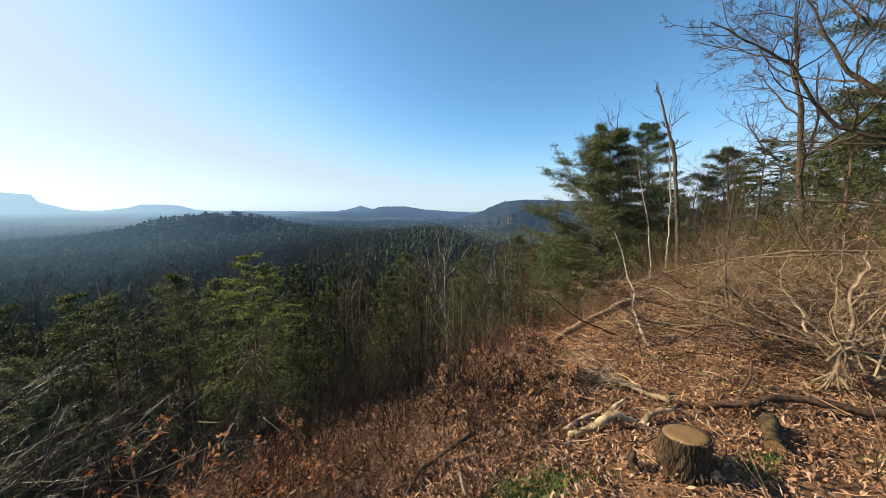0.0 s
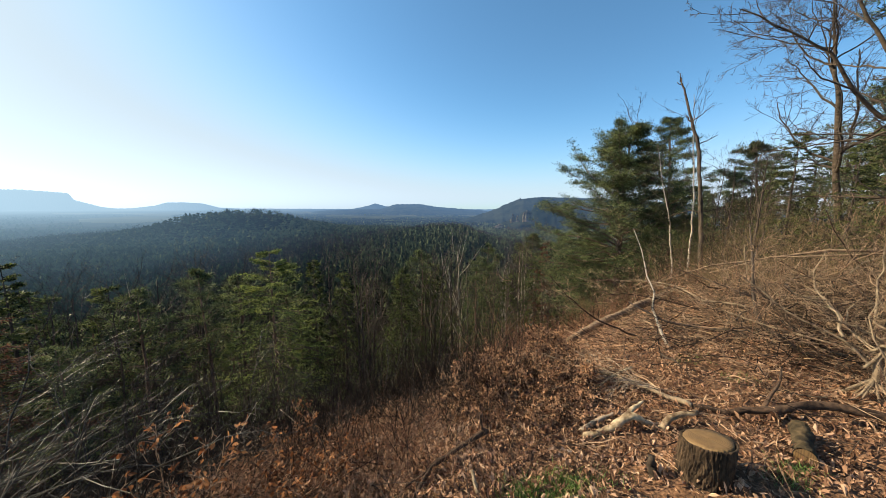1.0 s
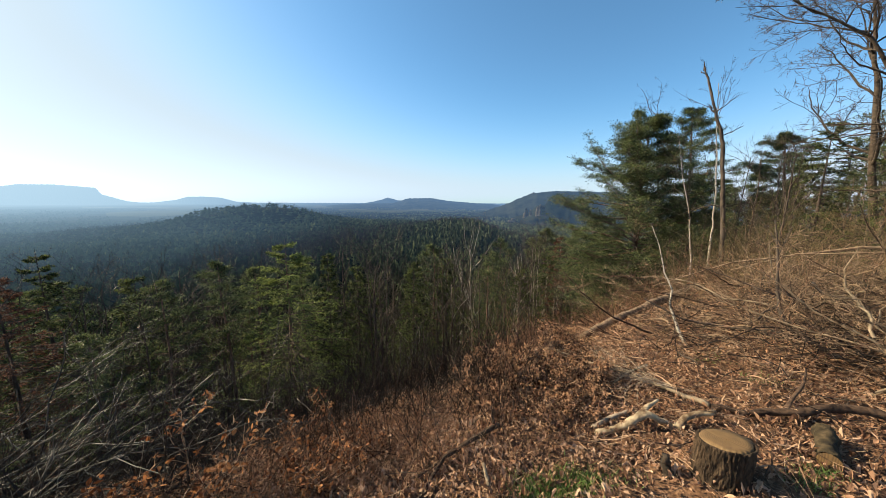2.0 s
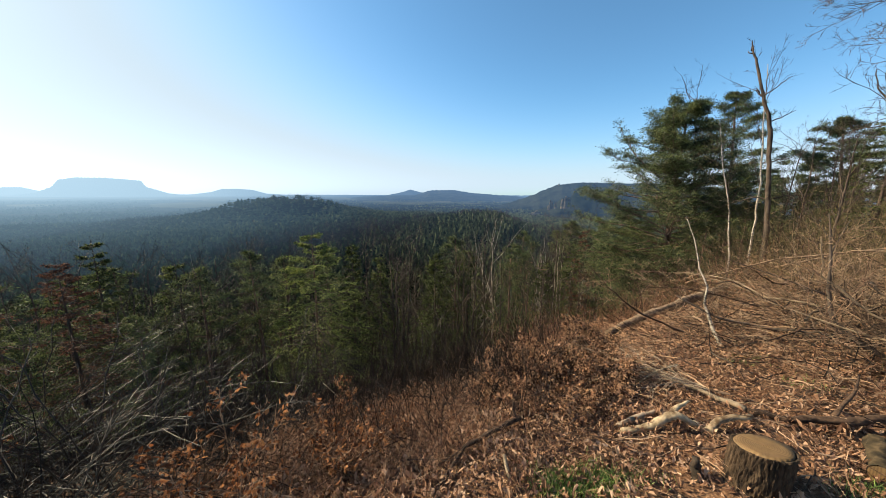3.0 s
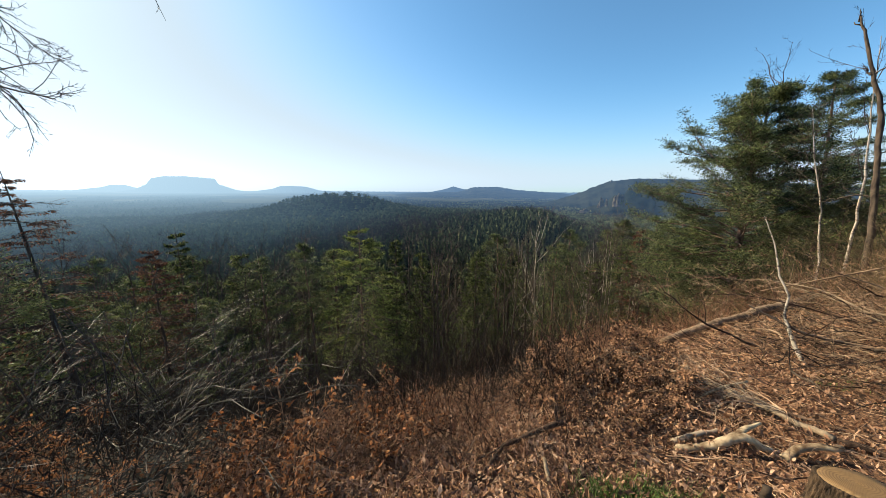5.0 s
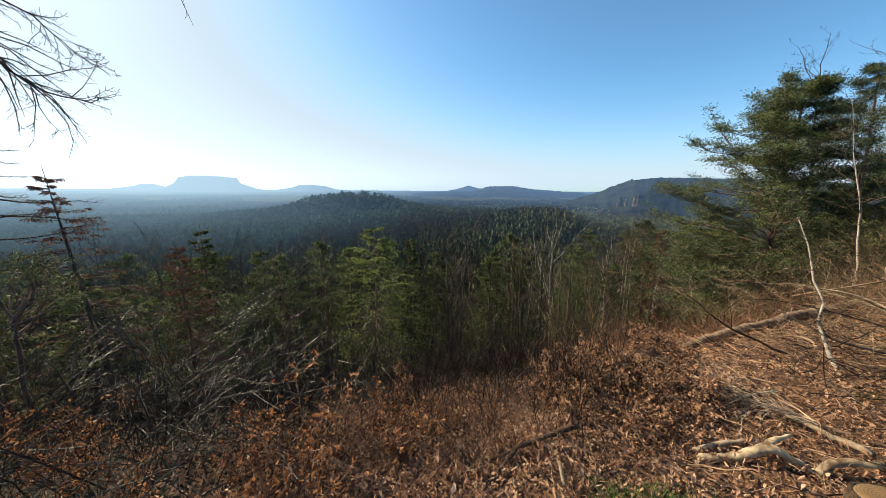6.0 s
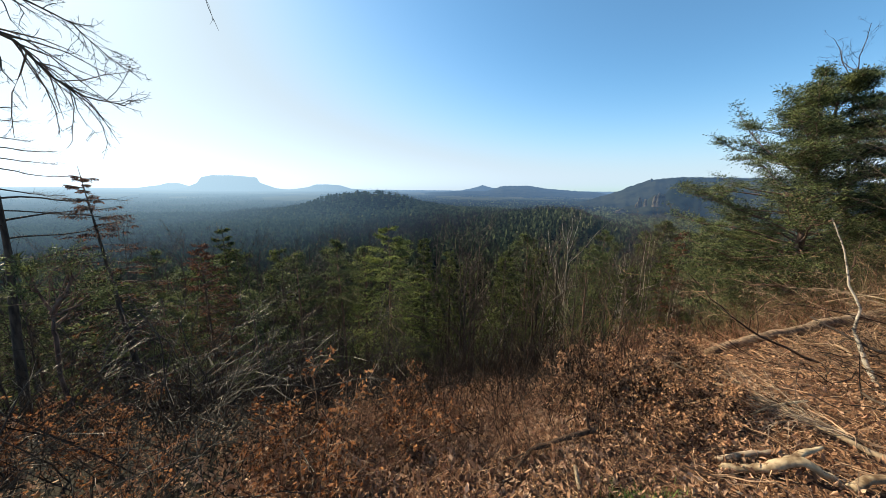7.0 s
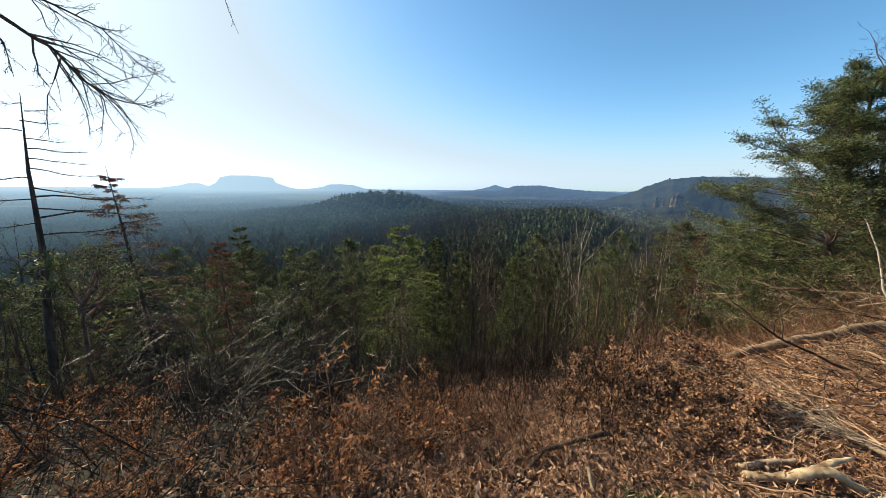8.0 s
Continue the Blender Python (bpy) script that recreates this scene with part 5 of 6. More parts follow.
lying("fallen_log", "pale fallen log lying across the slope", "log", [[(2.31, 6.46, 0.10, 0.055), (3.1, 7.15, 0.16, 0.07), (3.96, 7.88, 0.20, 0.082), (5.1, 8.9, 0.22, 0.10), (6.33, 9.98, 0.22, 0.11)]], LOGWOOD, 12, 0.06)
lying("leaning_birch", "thin crooked white birch stem leaning from brushwood", "birch",
      [[(3.37, 5.32, -0.02, 0.026), (3.36, 5.51, 0.18, 0.023), (3.33, 5.6, 0.37, 0.018), (3.29, 5.69, 0.57, 0.014), (3.33, 5.74, 0.81, 0.012), (3.25, 5.85, 1.07, 0.010), (3.19, 5.95, 1.5, 0.007), (3.07, 6.04, 1.89, 0.005)]], BARK_BIRCH, 9, 0.1)
lying("fallen_branch", "dark thin branch lying across brushwood", "branch", [[(3.0, 5.85, 0.65, 0.012), (3.45, 5.6, 0.35, 0.018), (3.95, 5.53, 0.16, 0.02), (4.5, 5.3, 0.1, 0.016)]], BARK, 7)
lying("stick", "pale thin stick leaning among bare shrubs", "stick", [[(-1.9, 4.05, 0.45, 0.004), (-1.6, 3.95, 0.2, 0.005), (-1.45, 3.9, 0.02, 0.006)]], TWIG_PALE, 6)


def mossy_log():
    """A sawn length of mossy log leaning down the bank."""
    a, b = np.array(on(2.84, 3.0, 0.06)), np.array(on(3.12, 3.32, 0.12))
    log = empty("sawn_log", tuple(a), "short sawn log with mossy bark", "log")
    hp = Heap()
    s = np.linspace(0, 1, 9)[:, None]
    pts = (b - a) * s + rng.normal(size=(9, 3)) * 0.004
    tube(hp, pts, 0.060 * (1 + 0.05 * np.sin(s[:, 0] * 9)), 18, 0.16, cap=False)
    part("bark", hp, MOSS, log)
    d = unit(b - a)
    u = unit(np.cross(d, [0, 0, 1.0]))
    w = np.cross(u, d)
    for at, sign in ((0.0, -1), (1.0, 1)):
        c = (b - a) * at + d * sign * 0.003
        ang = np.linspace(0, 2 * np.pi, 24, endpoint=False)
        ring = c + 0.060 * (np.cos(ang)[:, None] * u + np.sin(ang)[:, None] * w)
        inner = c + d * sign * 0.003 + 0.03 * (np.cos(ang)[:, None] * u + np.sin(ang)[:, None] * w)
        hp = Heap()
        k = np.arange(24)
        hp.add(np.concatenate([ring, inner, [c + d * sign * 0.004]]), np.stack([k, (k + 1) % 24, 24 + (k + 1) % 24, 24 + k], -1), np.stack([24 + k, 24 + (k + 1) % 24, np.full(24, 48)], -1))
        part("sawn_end", hp, CUT, log, "yellowish sawn end")


mossy_log()


def root_plate():
    """An upturned root crown with splayed roots, and its crooked stems running off into the brushwood."""
    x, y = 4.35, 3.9
    o = np.array(on(x, y))
    ob = empty("uprooted_stem", tuple(o), "bleached uprooted stem with splayed broken roots", "dead wood")
    limb, tw, seg = Heap(), Heap(), []
    for run, r in (([(0, 0, 0.12), (0.02, 0.02, 0.45), (0.1, -0.02, 0.62), (0.35, -0.1, 0.72), (0.7, -0.2, 0.85), (1.2, -0.3, 1.0)], 0.034),
                   ([(0.05, 0, 0.5), (0.15, 0.05, 0.8), (0.2, 0.15, 1.1), (0.35, 0.15, 1.35), (0.36, 0.2, 1.5)], 0.024),
                   ([(0.02, 0.02, 0.35), (-0.2, 0.15, 0.6), (-0.5, 0.4, 0.8), (-0.8, 0.55, 1.1), (-0.85, 0.6, 1.5)], 0.013),
                   ([(0.3, -0.05, 0.2), (0.7, -0.25, 0.5), (1.4, -0.5, 0.8)], 0.032),
                   ([(-0.1, 0.1, 0.5), (-0.45, 0.55, 0.55), (-1.0, 1.0, 0.7)], 0.013)):
        branch_on(limb, seg, np.array(run), r, 1, (0, 9, 6, 4), 0.05, 0.26, (0.4, 1.1), (0.22, 0.5), 0.006, 0.2, 0.4)
    for i in range(16):
        d = unit(np.array([rng.uniform(-0.6, 1.0), rng.uniform(-0.5, 0.9), rng.uniform(0.1, 1.0)]))
        grow(limb, seg, np.array([rng.normal() * 0.15, rng.normal() * 0.12, rng.uniform(0.15, 0.6)]), d, rng.uniform(0.5, 1.4), rng.uniform(0.008, 0.018), 1, (0, 7, 5, 3), 0.03, 0.38, (0.4, 1.2), (0.25, 0.5), 0.005)
    for i in range(15):
        a = i * 0.62 + rng.uniform(-0.4, 0.4)
        l = rng.uniform(0.10, 0.36)
        tube(limb, [(0, 0, 0.26), (math.cos(a) * l * 0.5, math.sin(a) * l * 0.5, 0.12), (math.cos(a) * l, math.sin(a) * l, rng.uniform(-0.05, 0.06))], [0.016, 0.010, 0.003], 5, 0.1)
    put_seg(tw, seg)
    part("stem", limb, DEADWOOD, ob)
    part("twig_work", tw, TWIG_BRUSH, ob, kind="stuff")


root_plate()


def brush_pile():
    """Heaped cut branches: thicker ones singly, thin ones joined."""
    x, y = 5.4, 5.2
    o = np.array(on(x, y))
    pile = empty("brush_pile", tuple(o), "tangled heap of cut pale branches and brushwood", "brush pile")

    def places(n, spread=1.0):
        px_, py_ = x + rng.normal(size=n) * 1.15 * spread, y + rng.normal(size=n) * 0.85 * spread
        return px_, py_, height(px_, py_)

    fine = []
    cx, cy, cz = places(110)
    for i in range(110):
        a = rng.uniform(0, 2 * np.pi)
        l = rng.uniform(0.6, 1.9)
        lift = rng.uniform(0.05, 1.05) * math.exp(-((cx[i] - x) ** 2 + (cy[i] - y) ** 2) / 4)
        p = np.array([cx[i], cy[i], cz[i] + lift]) - o
        hp = Heap()
        grow(hp, fine, p, (math.cos(a), math.sin(a), rng.uniform(-0.25, 0.55)), l, rng.uniform(0.006, 0.018), 1, (0, 7, 5, 3), 0.0, 0.26, (0.4, 1.1), (0.25, 0.5), 0.006)
        if hp.n:
            part("branch", hp, [DEADWOOD, TWIG_BRUSH, BARK_OAK, BARK_DARK][i % 4], pile)
    hp = Heap()
    put_seg(hp, fine)
    n = 900
    cx, cy, cz = places(n, 1.15)
    lift = rng.uniform(0.02, 1.15, n) * np.exp(-((cx - x) ** 2 + (cy - y) ** 2) / 4.5)
    a = rng.uniform(0, 2 * np.pi, n)
    arcs(hp, np.stack([cx, cy, cz + lift], -1) - o, np.stack([np.cos(a), np.sin(a), rng.uniform(-0.3, 0.6, n)], -1), rng.uniform(0.2, 1.0, n), rng.uniform(0.0018, 0.0055, n), rng.normal(size=(n, 3)) * 0.2, 4, 0.7, 0.025)
    part("brushwood", hp, TWIG_BRUSH, pile, kind="stuff")
    # shade between the heaped branches, as twigs of a darker colour
    hp, n = Heap(), 800
    cx, cy, cz = places(n, 1.15)
    lift = rng.uniform(0.0, 0.8, n) * np.exp(-((cx - x) ** 2 + (cy - y) ** 2) / 4.5)
    a = rng.uniform(0, 2 * np.pi, n)
    arcs(hp, np.stack([cx, cy, cz + lift], -1) - o, np.stack([np.cos(a), np.sin(a), rng.uniform(-0.3, 0.5, n)], -1), rng.uniform(0.2, 0.9, n), rng.uniform(0.002, 0.007, n), rng.normal(size=(n, 3)) * 0.2, 4, 0.7, 0.025)
    part("dark_brushwood", hp, TWIG_SHADED, pile, "twigs coloured dark for the heap's shade", kind="stuff")


brush_pile()
lying("fallen_branch", "long pale green-grey branch bridging the brushwood", "branch", [[(3.4, 6.4, 0.75, 0.007), (4.4, 6.1, 1.1, 0.012), (5.6, 5.6, 1.28, 0.017), (6.8, 5.0, 1.3, 0.02), (7.3, 4.7, 1.1, 0.02)]], LOGWOOD, 8, 0.06)
lying("fallen_branch", "bent pale branch lying on the brushwood", "branch", [[(4.3, 6.0, 1.0, 0.007), (5.0, 5.8, 1.2, 0.011), (5.9, 5.2, 1.25, 0.014), (6.3, 4.9, 0.9, 0.016)]], LOGWOOD, 8, 0.06)
lying("standing_sapling", "dark crooked dead sapling standing in brushwood", "sapling",
      [[(4.75, 4.6, 0.0, 0.03), (4.35, 4.75, 0.22, 0.026), (4.1, 4.85, 0.5, 0.022), (4.03, 4.9, 0.85, 0.018), (4.0, 4.95, 1.3, 0.012), (3.95, 5.0, 1.75, 0.006)],
       [(4.03, 4.9, 0.8, 0.01), (3.6, 5.1, 1.05, 0.006), (3.2, 5.3, 1.25, 0.003)], [(4.0, 4.95, 1.25, 0.008), (4.25, 5.1, 1.6, 0.004)]], BARK, 7, 0.1)


def far_enough(x, y, d=0.7):
    return np.hypot(x - 0.3, y - 0.8) > d


def twig_litter():
    """Thin cut twigs strewn over the brow."""
    n = 1900
    x, y = rng.uniform(0.9, 6.4, n), rng.uniform(3.0, 7.5, n)
    keep = (x > (y - 3.0) * 0.35 + 0.8) & far_enough(x, y, 1.6) & ~((y < 3.8) & (x > 1.2) & (rng.uniform(size=n) < 0.5))
    x, y = x[keep], y[keep]
    n = len(x)
    a = rng.normal(0.15, 1.0, n) + np.where(rng.uniform(size=n) < 0.5, np.pi, 0)
    hp = Heap()
    r = np.clip(rng.lognormal(-5.6, 0.45, n), 0.0015, 0.012)
    arcs(hp, np.stack([x, y, height(x, y) + rng.uniform(0.01, 0.12, n)], -1), np.stack([np.cos(a), np.sin(a) * 0.6, rng.uniform(-0.12, 0.16, n)], -1), 0.1 + 0.75 * rng.uniform(0, 1, n) ** 2, r, rng.normal(size=(n, 3)) * np.array([0.25, 0.25, 0.05]), 5, 0.6, 0.03)
    single("twig_litter", hp, TWIG_TAN, (0, 0, 0), "pale dry twigs strewn over fallen leaves", "twigs", kind="stuff", smooth=False)
    hp = Heap()
    n = 3400
    r = rng.uniform(1.2, 8, n)
    b = rng.uniform(radians(-100), radians(75), n)
    x, y = 0.3 + r * np.sin(b), 0.8 + r * np.cos(b)
    a = rng.uniform(0, 2 * np.pi, n)
    arcs(hp, np.stack([x, y, height(x, y) + rng.uniform(0.005, 0.04, n)], -1), np.stack([np.cos(a), np.sin(a), rng.uniform(-0.05, 0.3, n)], -1), rng.uniform(0.06, 0.4, n), rng.uniform(0.0012, 0.003, n), rng.normal(size=(n, 3)) * 0.15, 3, 0.5)
    single("dead_stalks", hp, TWIG_TAN, (0, 0, 0), "thin dry stalks among fallen leaves", "stalks", kind="stuff", smooth=False)


twig_litter()


def leaf_litter():
    """Fallen leaves: each folded and curled near by, plainer farther down the slope."""
    for n, r0, r1, power, size, name in ((112000, 0.25, 5.6, 0.85, 1.0, "leaf_litter"), (60000, 5.0, 13.0, 1.0, 1.35, "leaf_cover")):
        r = r0 + (r1 - r0) * rng.uniform(0, 1, n) ** power
        b = rng.uniform(radians(-130), radians(100), n)
        b = np.where(rng.uniform(size=n) < 0.18, rng.uniform(0, 2 * np.pi, n), b)
        x, y = 0.3 + r * np.sin(b), 0.8 + r * np.cos(b)
        u = DOWN[0] * x + DOWN[1] * y
        over = np.clip((u - 2.9) / 1.3, 0, 0.93) * np.clip(1.5 - x * 0.9, 0, 1)      # few leaves lie past the brow
        over = np.maximum(over, np.clip((-1.9 - x) / 1.3, 0, 0.8))
        patchy = 0.35 * (np.sin(x * 4.1 + 1) * np.sin(y * 3.3) > 0.25)
        keep = (rng.uniform(size=n) > over) & (rng.uniform(size=n) > patchy) & ~((x > 1.35) & (y < 2.95 - (x - 1.35) * 0.12) & (rng.uniform(size=n) < 0.62))     # a trodden patch by the stump
        x, y = x[keep], y[keep]
        n = len(x)
        a = rng.uniform(0, 2 * np.pi, n)
        d = np.stack([np.cos(a), np.sin(a), rng.normal(0, 0.4, n)], -1)
        p = np.stack([x, y, height(x, y) + rng.uniform(0.002, 0.05, n)], -1)
        hp = Heap()
        if size == 1.0:
            leaves(hp, p, d, rng.normal(size=(n, 3)) * 0.5 + np.array([0, 0, 1]), 0.014 + 0.044 * rng.uniform(0, 1, n) ** 1.7, 0.009 + 0.022 * rng.uniform(0, 1, n) ** 1.4, 1.5)
        else:
            blades(hp, p, d, rng.uniform(0.025, 0.065, n), rng.uniform(0.015, 0.04, n))
        single(name, hp, LEAF_LITTER if size == 1.0 else LEAF_DULL, (0, 0, 0), "thick carpet of curled brown fallen leaves" if size == 1.0 else "brown fallen leaves on the farther slope", "leaves", kind="stuff", smooth=False)


leaf_litter()


def leafy_shrub(name, at, label, high, spread, stems, n, material, leaf=0.055, group="", lean=(0, 0)):
    """A shrub that keeps its withered leaves."""
    ob = empty(name, at, label, "shrub", group)
    wood, fol, seg = Heap(), Heap(), []
    for i in range(stems):
        a = rng.uniform(0, 2 * np.pi)
        tilt = rng.uniform(0.1, spread)
        d = unit(np.array([math.cos(a) * tilt + lean[0], math.sin(a) * tilt + lean[1], 1.0]))
        start = np.array([math.cos(a), math.sin(a), 0]) * rng.uniform(0, 0.25) * spread
        grow(wood, seg, start + np.array([0, 0, -0.05]), d, high * rng.uniform(0.55, 1.1), 0.008, 2, (0, 0, 7, 4), 0.02, 0.2, (0.5, 1.1), (0.3, 0.55), 0.05)
    put_seg(wood, seg)
    thin = [s for s in seg if s[2] < 0.0066]
    k = rng.integers(0, len(thin), n)
    p0, p1 = np.array([s[0] for s in thin])[k], np.array([s[1] for s in thin])[k]
    p = p0 + (p1 - p0) * rng.uniform(0, 1, (n, 1))
    d = unit(p1 - p0) * 0.6 + rng.normal(size=(n, 3)) * 0.6 + np.array([0, 0, -0.45])
    leaves(fol, p, d, rng.normal(size=(n, 3)), leaf * rng.uniform(0.6, 1.3, n), leaf * 0.55 * rng.uniform(0.7, 1.2, n), 0.6)
    part("stem_work", wood, TWIG_TAN, ob, kind="stuff")
    part("foliage", fol, material, ob, "withered curled leaves", smooth=False, kind="stuff")
    return ob


g1 = "beech shrubs on the brow"
beech = leafy_shrub("beech_shrub", on(-1.5, 2.35), "young beech keeping withered orange leaves", 0.7, 0.7, 9, 460, LEAF_BEECH, 0.043, g1)
beech_b = leafy_shrub("beech_shrub", on(-1.05, 2.75), "low beech scrub with orange-brown leaves", 0.5, 0.9, 10, 460, LEAF_BEECH, 0.038, g1)
for x, y, s, t, base in ((-1.15, 1.95, 0.75, 40, beech), (-1.75, 2.0, 0.7, 130, beech_b), (-0.7, 3.15, 0.7, 300, beech_b), (-2.9, 1.55, 0.55, 20, beech), (-1.35, 3.35, 0.8, 110, beech_b), (-3.6, 1.2, 0.6, 215, beech_b), (-4.5, 1.5, 0.8, 75, beech), (-4.1, 1.2, 0.7, 160, beech), (-4.4, 2.1, 0.9, 250, beech), (-2.5, 1.1, 0.6, 40, beech_b), (-3.1, 0.9, 0.7, 190, beech_b), (-2.2, 1.5, 0.5, 310, beech), (-3.4, 1.5, 0.7, 95, beech_b)):
    copy_thing(base, pose(*on(x, y), 0, 0, t) @ Matrix.Diagonal((s, s, s, 1)))

g2 = "heaped leafy branches"
heap_a = leafy_shrub("leafy_branch_heap", on(0.75, 4.0), "heap of cut branches with dull brown leaves", 0.42, 1.5, 22, 3600, LEAF_DULL, 0.037, g2)
heap_b = leafy_shrub("leafy_branch_heap", on(1.2, 4.45), "heap of cut branches with brown leaves", 0.40, 1.7, 22, 3400, LEAF_DULL, 0.037, g2)
for x, y, s, t, base in ((1.0, 4.9, 1.1, 150, heap_a), (0.7, 4.5, 0.9, 220, heap_b), (1.5, 4.1, 0.8, 310, heap_a), (1.35, 3.8, 0.65, 10, heap_b), (1.7, 5.0, 1.0, 35, heap_b), (0.75, 3.55, 0.6, 260, heap_b), (1.9, 5.9, 1.0, 95, heap_a)):
    copy_thing(base, pose(*on(x, y), 0, 0, t) @ Matrix.Diagonal((s, s, s, 1)))


def thicket(name, label, n, centre, spread, high, material, radius, seed, out=0.5, twigs=3):
    """A thicket of countless thin shoots."""
    g = np.random.default_rng(seed)
    x, y = centre[0] + g.normal(size=n) * spread[0], centre[1] + g.normal(size=n) * spread[1]
    ok = np.hypot(x - 0.3, y - 0.8) > 1.9
    x, y = x[ok], y[ok]
    n = len(x)
    d = g.normal(size=(n, 3)) * out + np.array([0, 0, 1])
    l = high * g.uniform(0.4, 1.2, n)
    turn, far = np.degrees(np.arctan2(x, y)), np.hypot(x, y)
    l = np.where((turn > 14) & (turn < 38) & (far < 10.6), l * 0.22, l)      # trodden down before the fallen log
    hp = Heap()
    pts = arcs(hp, np.stack([x, y, height(x, y) - 0.03], -1), d, l, radius * g.uniform(0.7, 1.5, n), g.normal(size=(n, 3)) * 0.22, 4, 0.7)
    for k in range(twigs):
        i = g.integers(1, 5, n)
        p = pts[i, np.arange(n)]
        arcs(hp, p, d * 0.6 + g.normal(size=(n, 3)) * 0.7, l * g.uniform(0.2, 0.45, n), radius * 0.5, g.normal(size=(n, 3)) * 0.15, 2, 0.6)
    return single(name, hp, material, (0, 0, 0), label, "thicket", kind="stuff", smooth=False)


thicket("bramble_thicket", "reddish-brown tangle of leafless brambles", 2300, (5.6, 10.5), (2.3, 3.0), 1.0, TWIG_RED, 0.0035, 21)
thicket("bramble_thicket", "reddish-brown leafless scrub below the brow", 1300, (2.5, 7.2), (1.4, 1.2), 0.8, TWIG_RED, 0.003, 22)
# scrub in the shade-dark twig colour deepens the slope
thicket("scrub", "grey-brown leafless scrub darkened for shade on the steep slope", 420, (-2.4, 5.6), (2.2, 1.2), 0.9, TWIG_SHADED, 0.004, 23)
thicket("scrub", "olive-brown leafless scrub at the wood's edge", 1700, (8.5, 9.5), (2.6, 2.6), 1.4, TWIG_OLIVE, 0.004, 24)
thicket("scrub", "olive-brown leafless scrub before the pines", 1900, (12.0, 11.6), (3.2, 3.0), 2.3, TWIG_OLIVE, 0.004, 26)
thicket("scrub", "brown leafless scrub darkened for shade on the lower slope", 600, (-7.0, 4.8), (2.6, 2.2), 1.1, TWIG_SHADED, 0.005, 25)


def bare_bush(name, at, label, stems, length, lean, seed_spread=0.5, kids=(6, 3)):
    """A leafless shrub of long shoots that arch over, with side twigs that curl up."""
    ob = empty(name, at, label, "shrub")
    tw, seg = Heap(), []
    s = np.linspace(0, 1, 10)[:, None]
    for i in range(stems):
        d = unit(np.array([lean[0], lean[1], 0.55]) + rng.normal(size=3) * seed_spread * np.array([0.7, 0.7, 0.45]))
        p = rng.normal(size=3) * np.array([0.6, 0.45, 0.02]) - np.array([0, 0, 0.05])
        l = length * rng.uniform(0.6, 1.25)
        side = np.cross(d, [0, 0, 1.0]) * rng.normal() * 0.25
        pts = p + d * l * s + np.array([0, 0, 0.32]) * l * (s - s * s * rng.uniform(0.9, 1.7)) + side * l * s * s + np.cumsum(rng.normal(size=(10, 3)) * 0.012 * l, axis=0)
        stem = Heap()
        branch_on(stem, seg, pts, rng.uniform(0.005, 0.0085), 2, (0, 0, *kids), 0.10, 0.20, (0.35, 0.9), (0.16, 0.42), 0.0045, 0.2, 0.4, fine=0.0024)
        if stem.n:
            part("stem", stem, TWIG_SILVER, ob)
    put_seg(tw, seg)
    part("twig_work", tw, TWIG_SILVER, ob, kind="stuff")
    return ob


bare_bush("bare_bush", on(-4.3, 2.3), "leafless grey shrub with arching shoots", 16, 2.1, (0.75, 0.35), 0.45)
bare_bush("bare_bush", on(-3.5, 1.7), "leafless grey shrub leaning downhill", 13, 1.7, (0.5, 0.7), 0.55)
bare_bush("bare_bush", on(-3.0, 2.9), "leafless grey shrub on the steep slope", 12, 1.6, (0.3, 0.1), 0.6)
bare_bush("bare_bush", on(-3.5, 2.6), "leafless grey shrub with wide-spread shoots", 10, 2.1, (0.6, 0.1), 0.5)
bare_bush("bare_bush", on(-2.7, 2.2), "leafless grey shrub with thin curved shoots", 8, 1.3, (0.3, 0.4), 0.6)
bare_bush("bare_bush", on(-4.9, 1.4), "leafless grey shrub sprawling over the brow", 12, 1.8, (0.3, 0.4), 0.6)
bare_bush("bare_bush", on(-2.3, 3.6), "leafless grey shrub at the brow's edge", 9, 1.2, (0.1, 0.0), 0.5)
bare_bush("bare_bush", on(-2.6, 1.5), "leafless grey-brown shrub among withered leaves", 12, 1.3, (0.35, 0.5), 0.7)
bare_bush("bare_bush", on(-3.3, 1.1), "leafless grey shrub with upright shoots", 12, 1.4, (0.2, 0.5), 0.8)
bare_bush("bare_bush", on(-2.1, 1.9), "low leafless shrub with curved shoots", 9, 1.2, (0.2, 0.4), 0.8)
bare_bush("bare_bush", on(-0.6, 4.4), "small leafless grey shrub on the brow", 6, 0.8, (0.0, 0.1))
thicket("scrub", "fine dark leafless scrub among withered leaves", 800, (-3.5, 2.1), (1.2, 0.7), 0.8, TWIG_SHADED, 0.003, 31, 0.7)
thicket("scrub", "fine reddish dry stems on the brow", 1500, (-0.7, 3.1), (0.9, 0.5), 0.32, TWIG_RED, 0.0016, 32, 0.7)
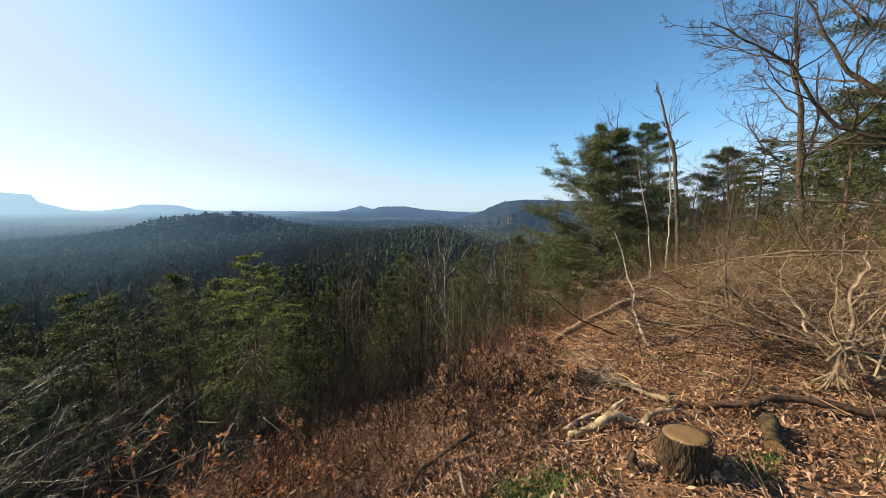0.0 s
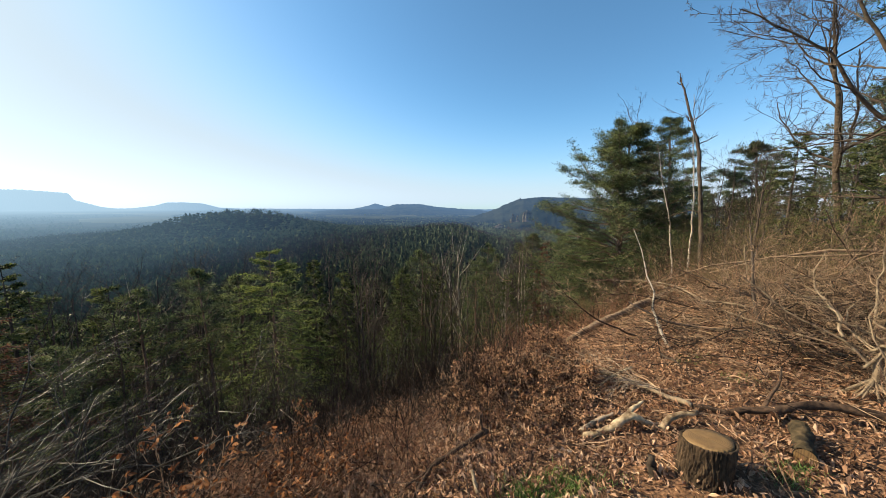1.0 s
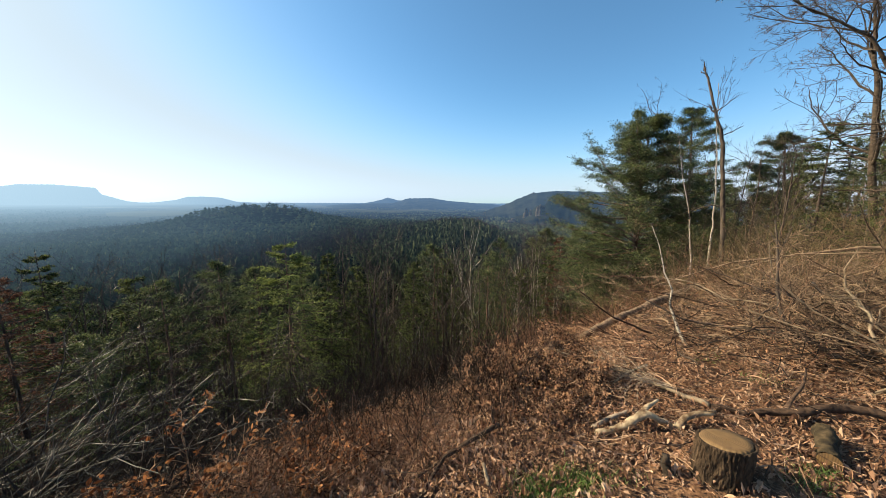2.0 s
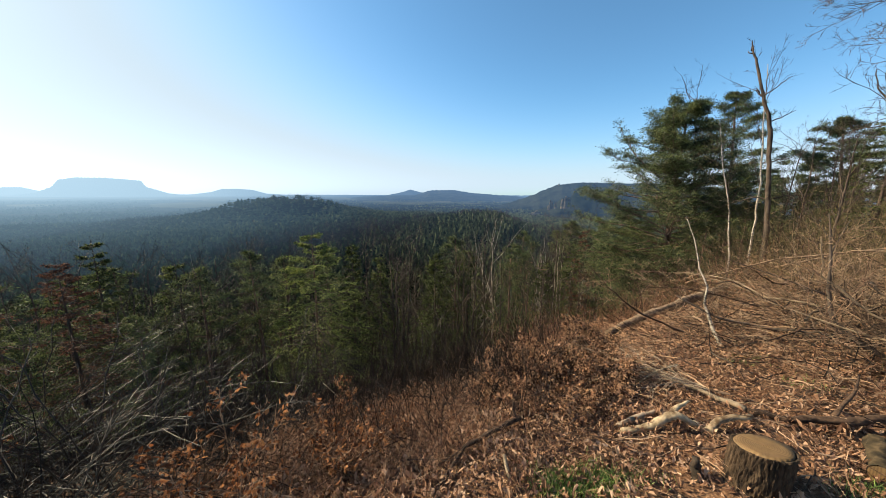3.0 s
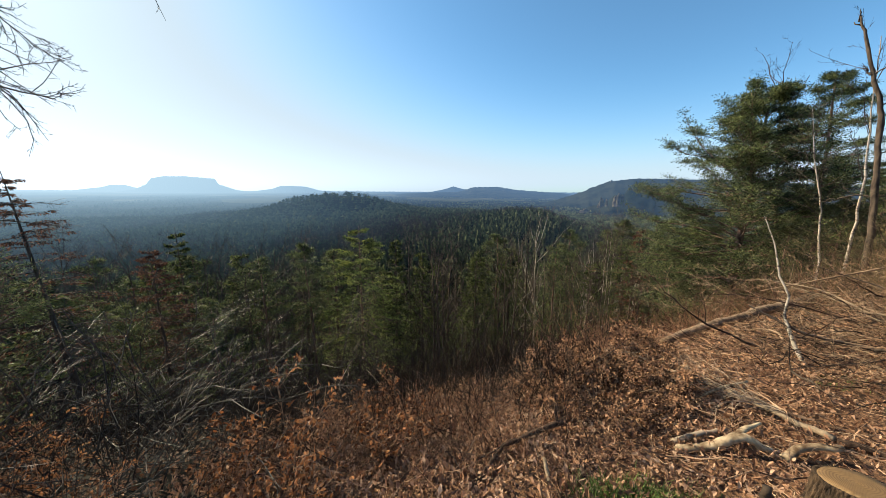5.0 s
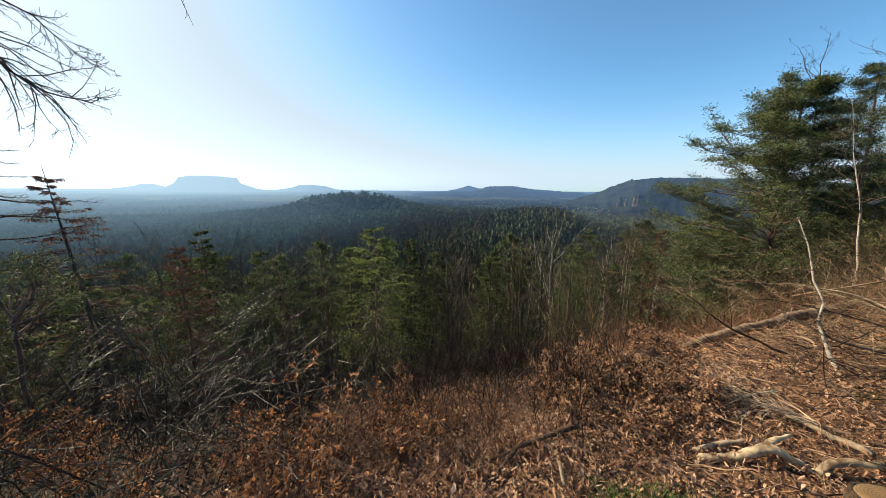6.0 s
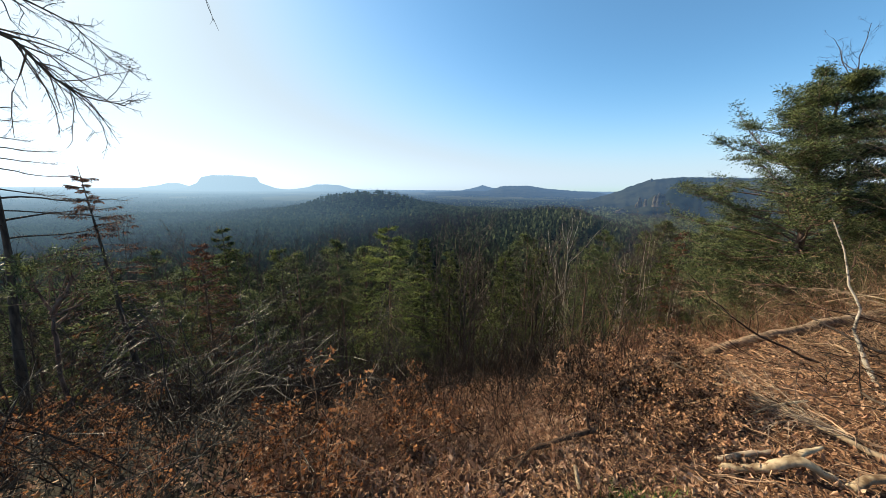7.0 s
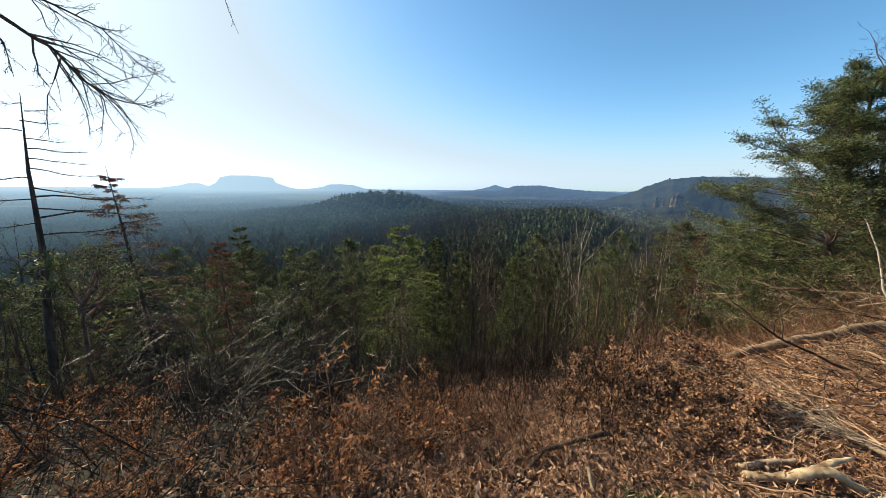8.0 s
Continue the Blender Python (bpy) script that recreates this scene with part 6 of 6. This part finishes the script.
thicket("scrub", "dark leafless stems below the brow's edge", 1500, (-2.0, 3.8), (1.3, 0.7), 0.7, TWIG_SHADED, 0.003, 33, 0.6)


thicket("brushwood", "bent brown twigs in a heap of cut branches", 700, (0.95, 4.35), (0.6, 0.5), 0.5, TWIG_BRUSH, 0.003, 34, 1.3)
thicket("brushwood", "dark twigs in a heap of cut branches", 350, (0.95, 4.25), (0.6, 0.5), 0.5, TWIG_SHADED, 0.004, 35, 1.3)
thicket("dry_stalks", "thin dry tan stalks standing on the brow", 2000, (-0.6, 2.65), (0.7, 0.4), 0.26, TWIG_TAN, 0.0013, 36, 0.8)


thicket("leafless_shrubs", "grey leafless shrubs standing in the brushwood", 420, (5.3, 6.3), (1.3, 0.7), 1.3, TWIG_BRUSH, 0.0035, 37, 0.55, 6)
thicket("leafless_shrubs", "dark leafless shrubs behind the brushwood", 420, (6.8, 7.2), (1.5, 1.0), 1.5, TWIG_OLIVE, 0.004, 38, 0.5, 6)
thicket("scrub", "dark leafless stems under the brow", 700, (-0.1, 5.1), (0.7, 0.5), 0.8, TWIG_SHADED, 0.003, 39, 0.6)


def grass_tuft(at, n, wide):
    hp = Heap()
    p = rng.normal(size=(n, 3)) * np.array([wide, wide * 0.6, 0]) + np.array(at)
    p[:, 2] = height(p[:, 0], p[:, 1])
    blades(hp, p - np.array(at), rng.normal(size=(n, 3)) * 0.55 + np.array([0, 0, 1]), rng.uniform(0.03, 0.11, n), 0.0042)
    single("grass_tuft", hp, GRASS, at, "small tuft of fresh green grass among leaves", "grass", "grass tufts", kind="stuff", smooth=False)


for x, y, n, w in ((0.88, 2.68, 1300, 0.12), (1.07, 2.78, 600, 0.10), (0.7, 2.6, 340, 0.08), (1.35, 2.85, 90, 0.08), (2.6, 2.85, 160, 0.07), (2.75, 2.95, 120, 0.06), (3.6, 2.9, 260, 0.1), (1.1, 4.0, 60, 0.05), (3.4, 4.2, 140, 0.12), (3.3, 4.8, 120, 0.12)):
    grass_tuft(on(x, y), n, w)
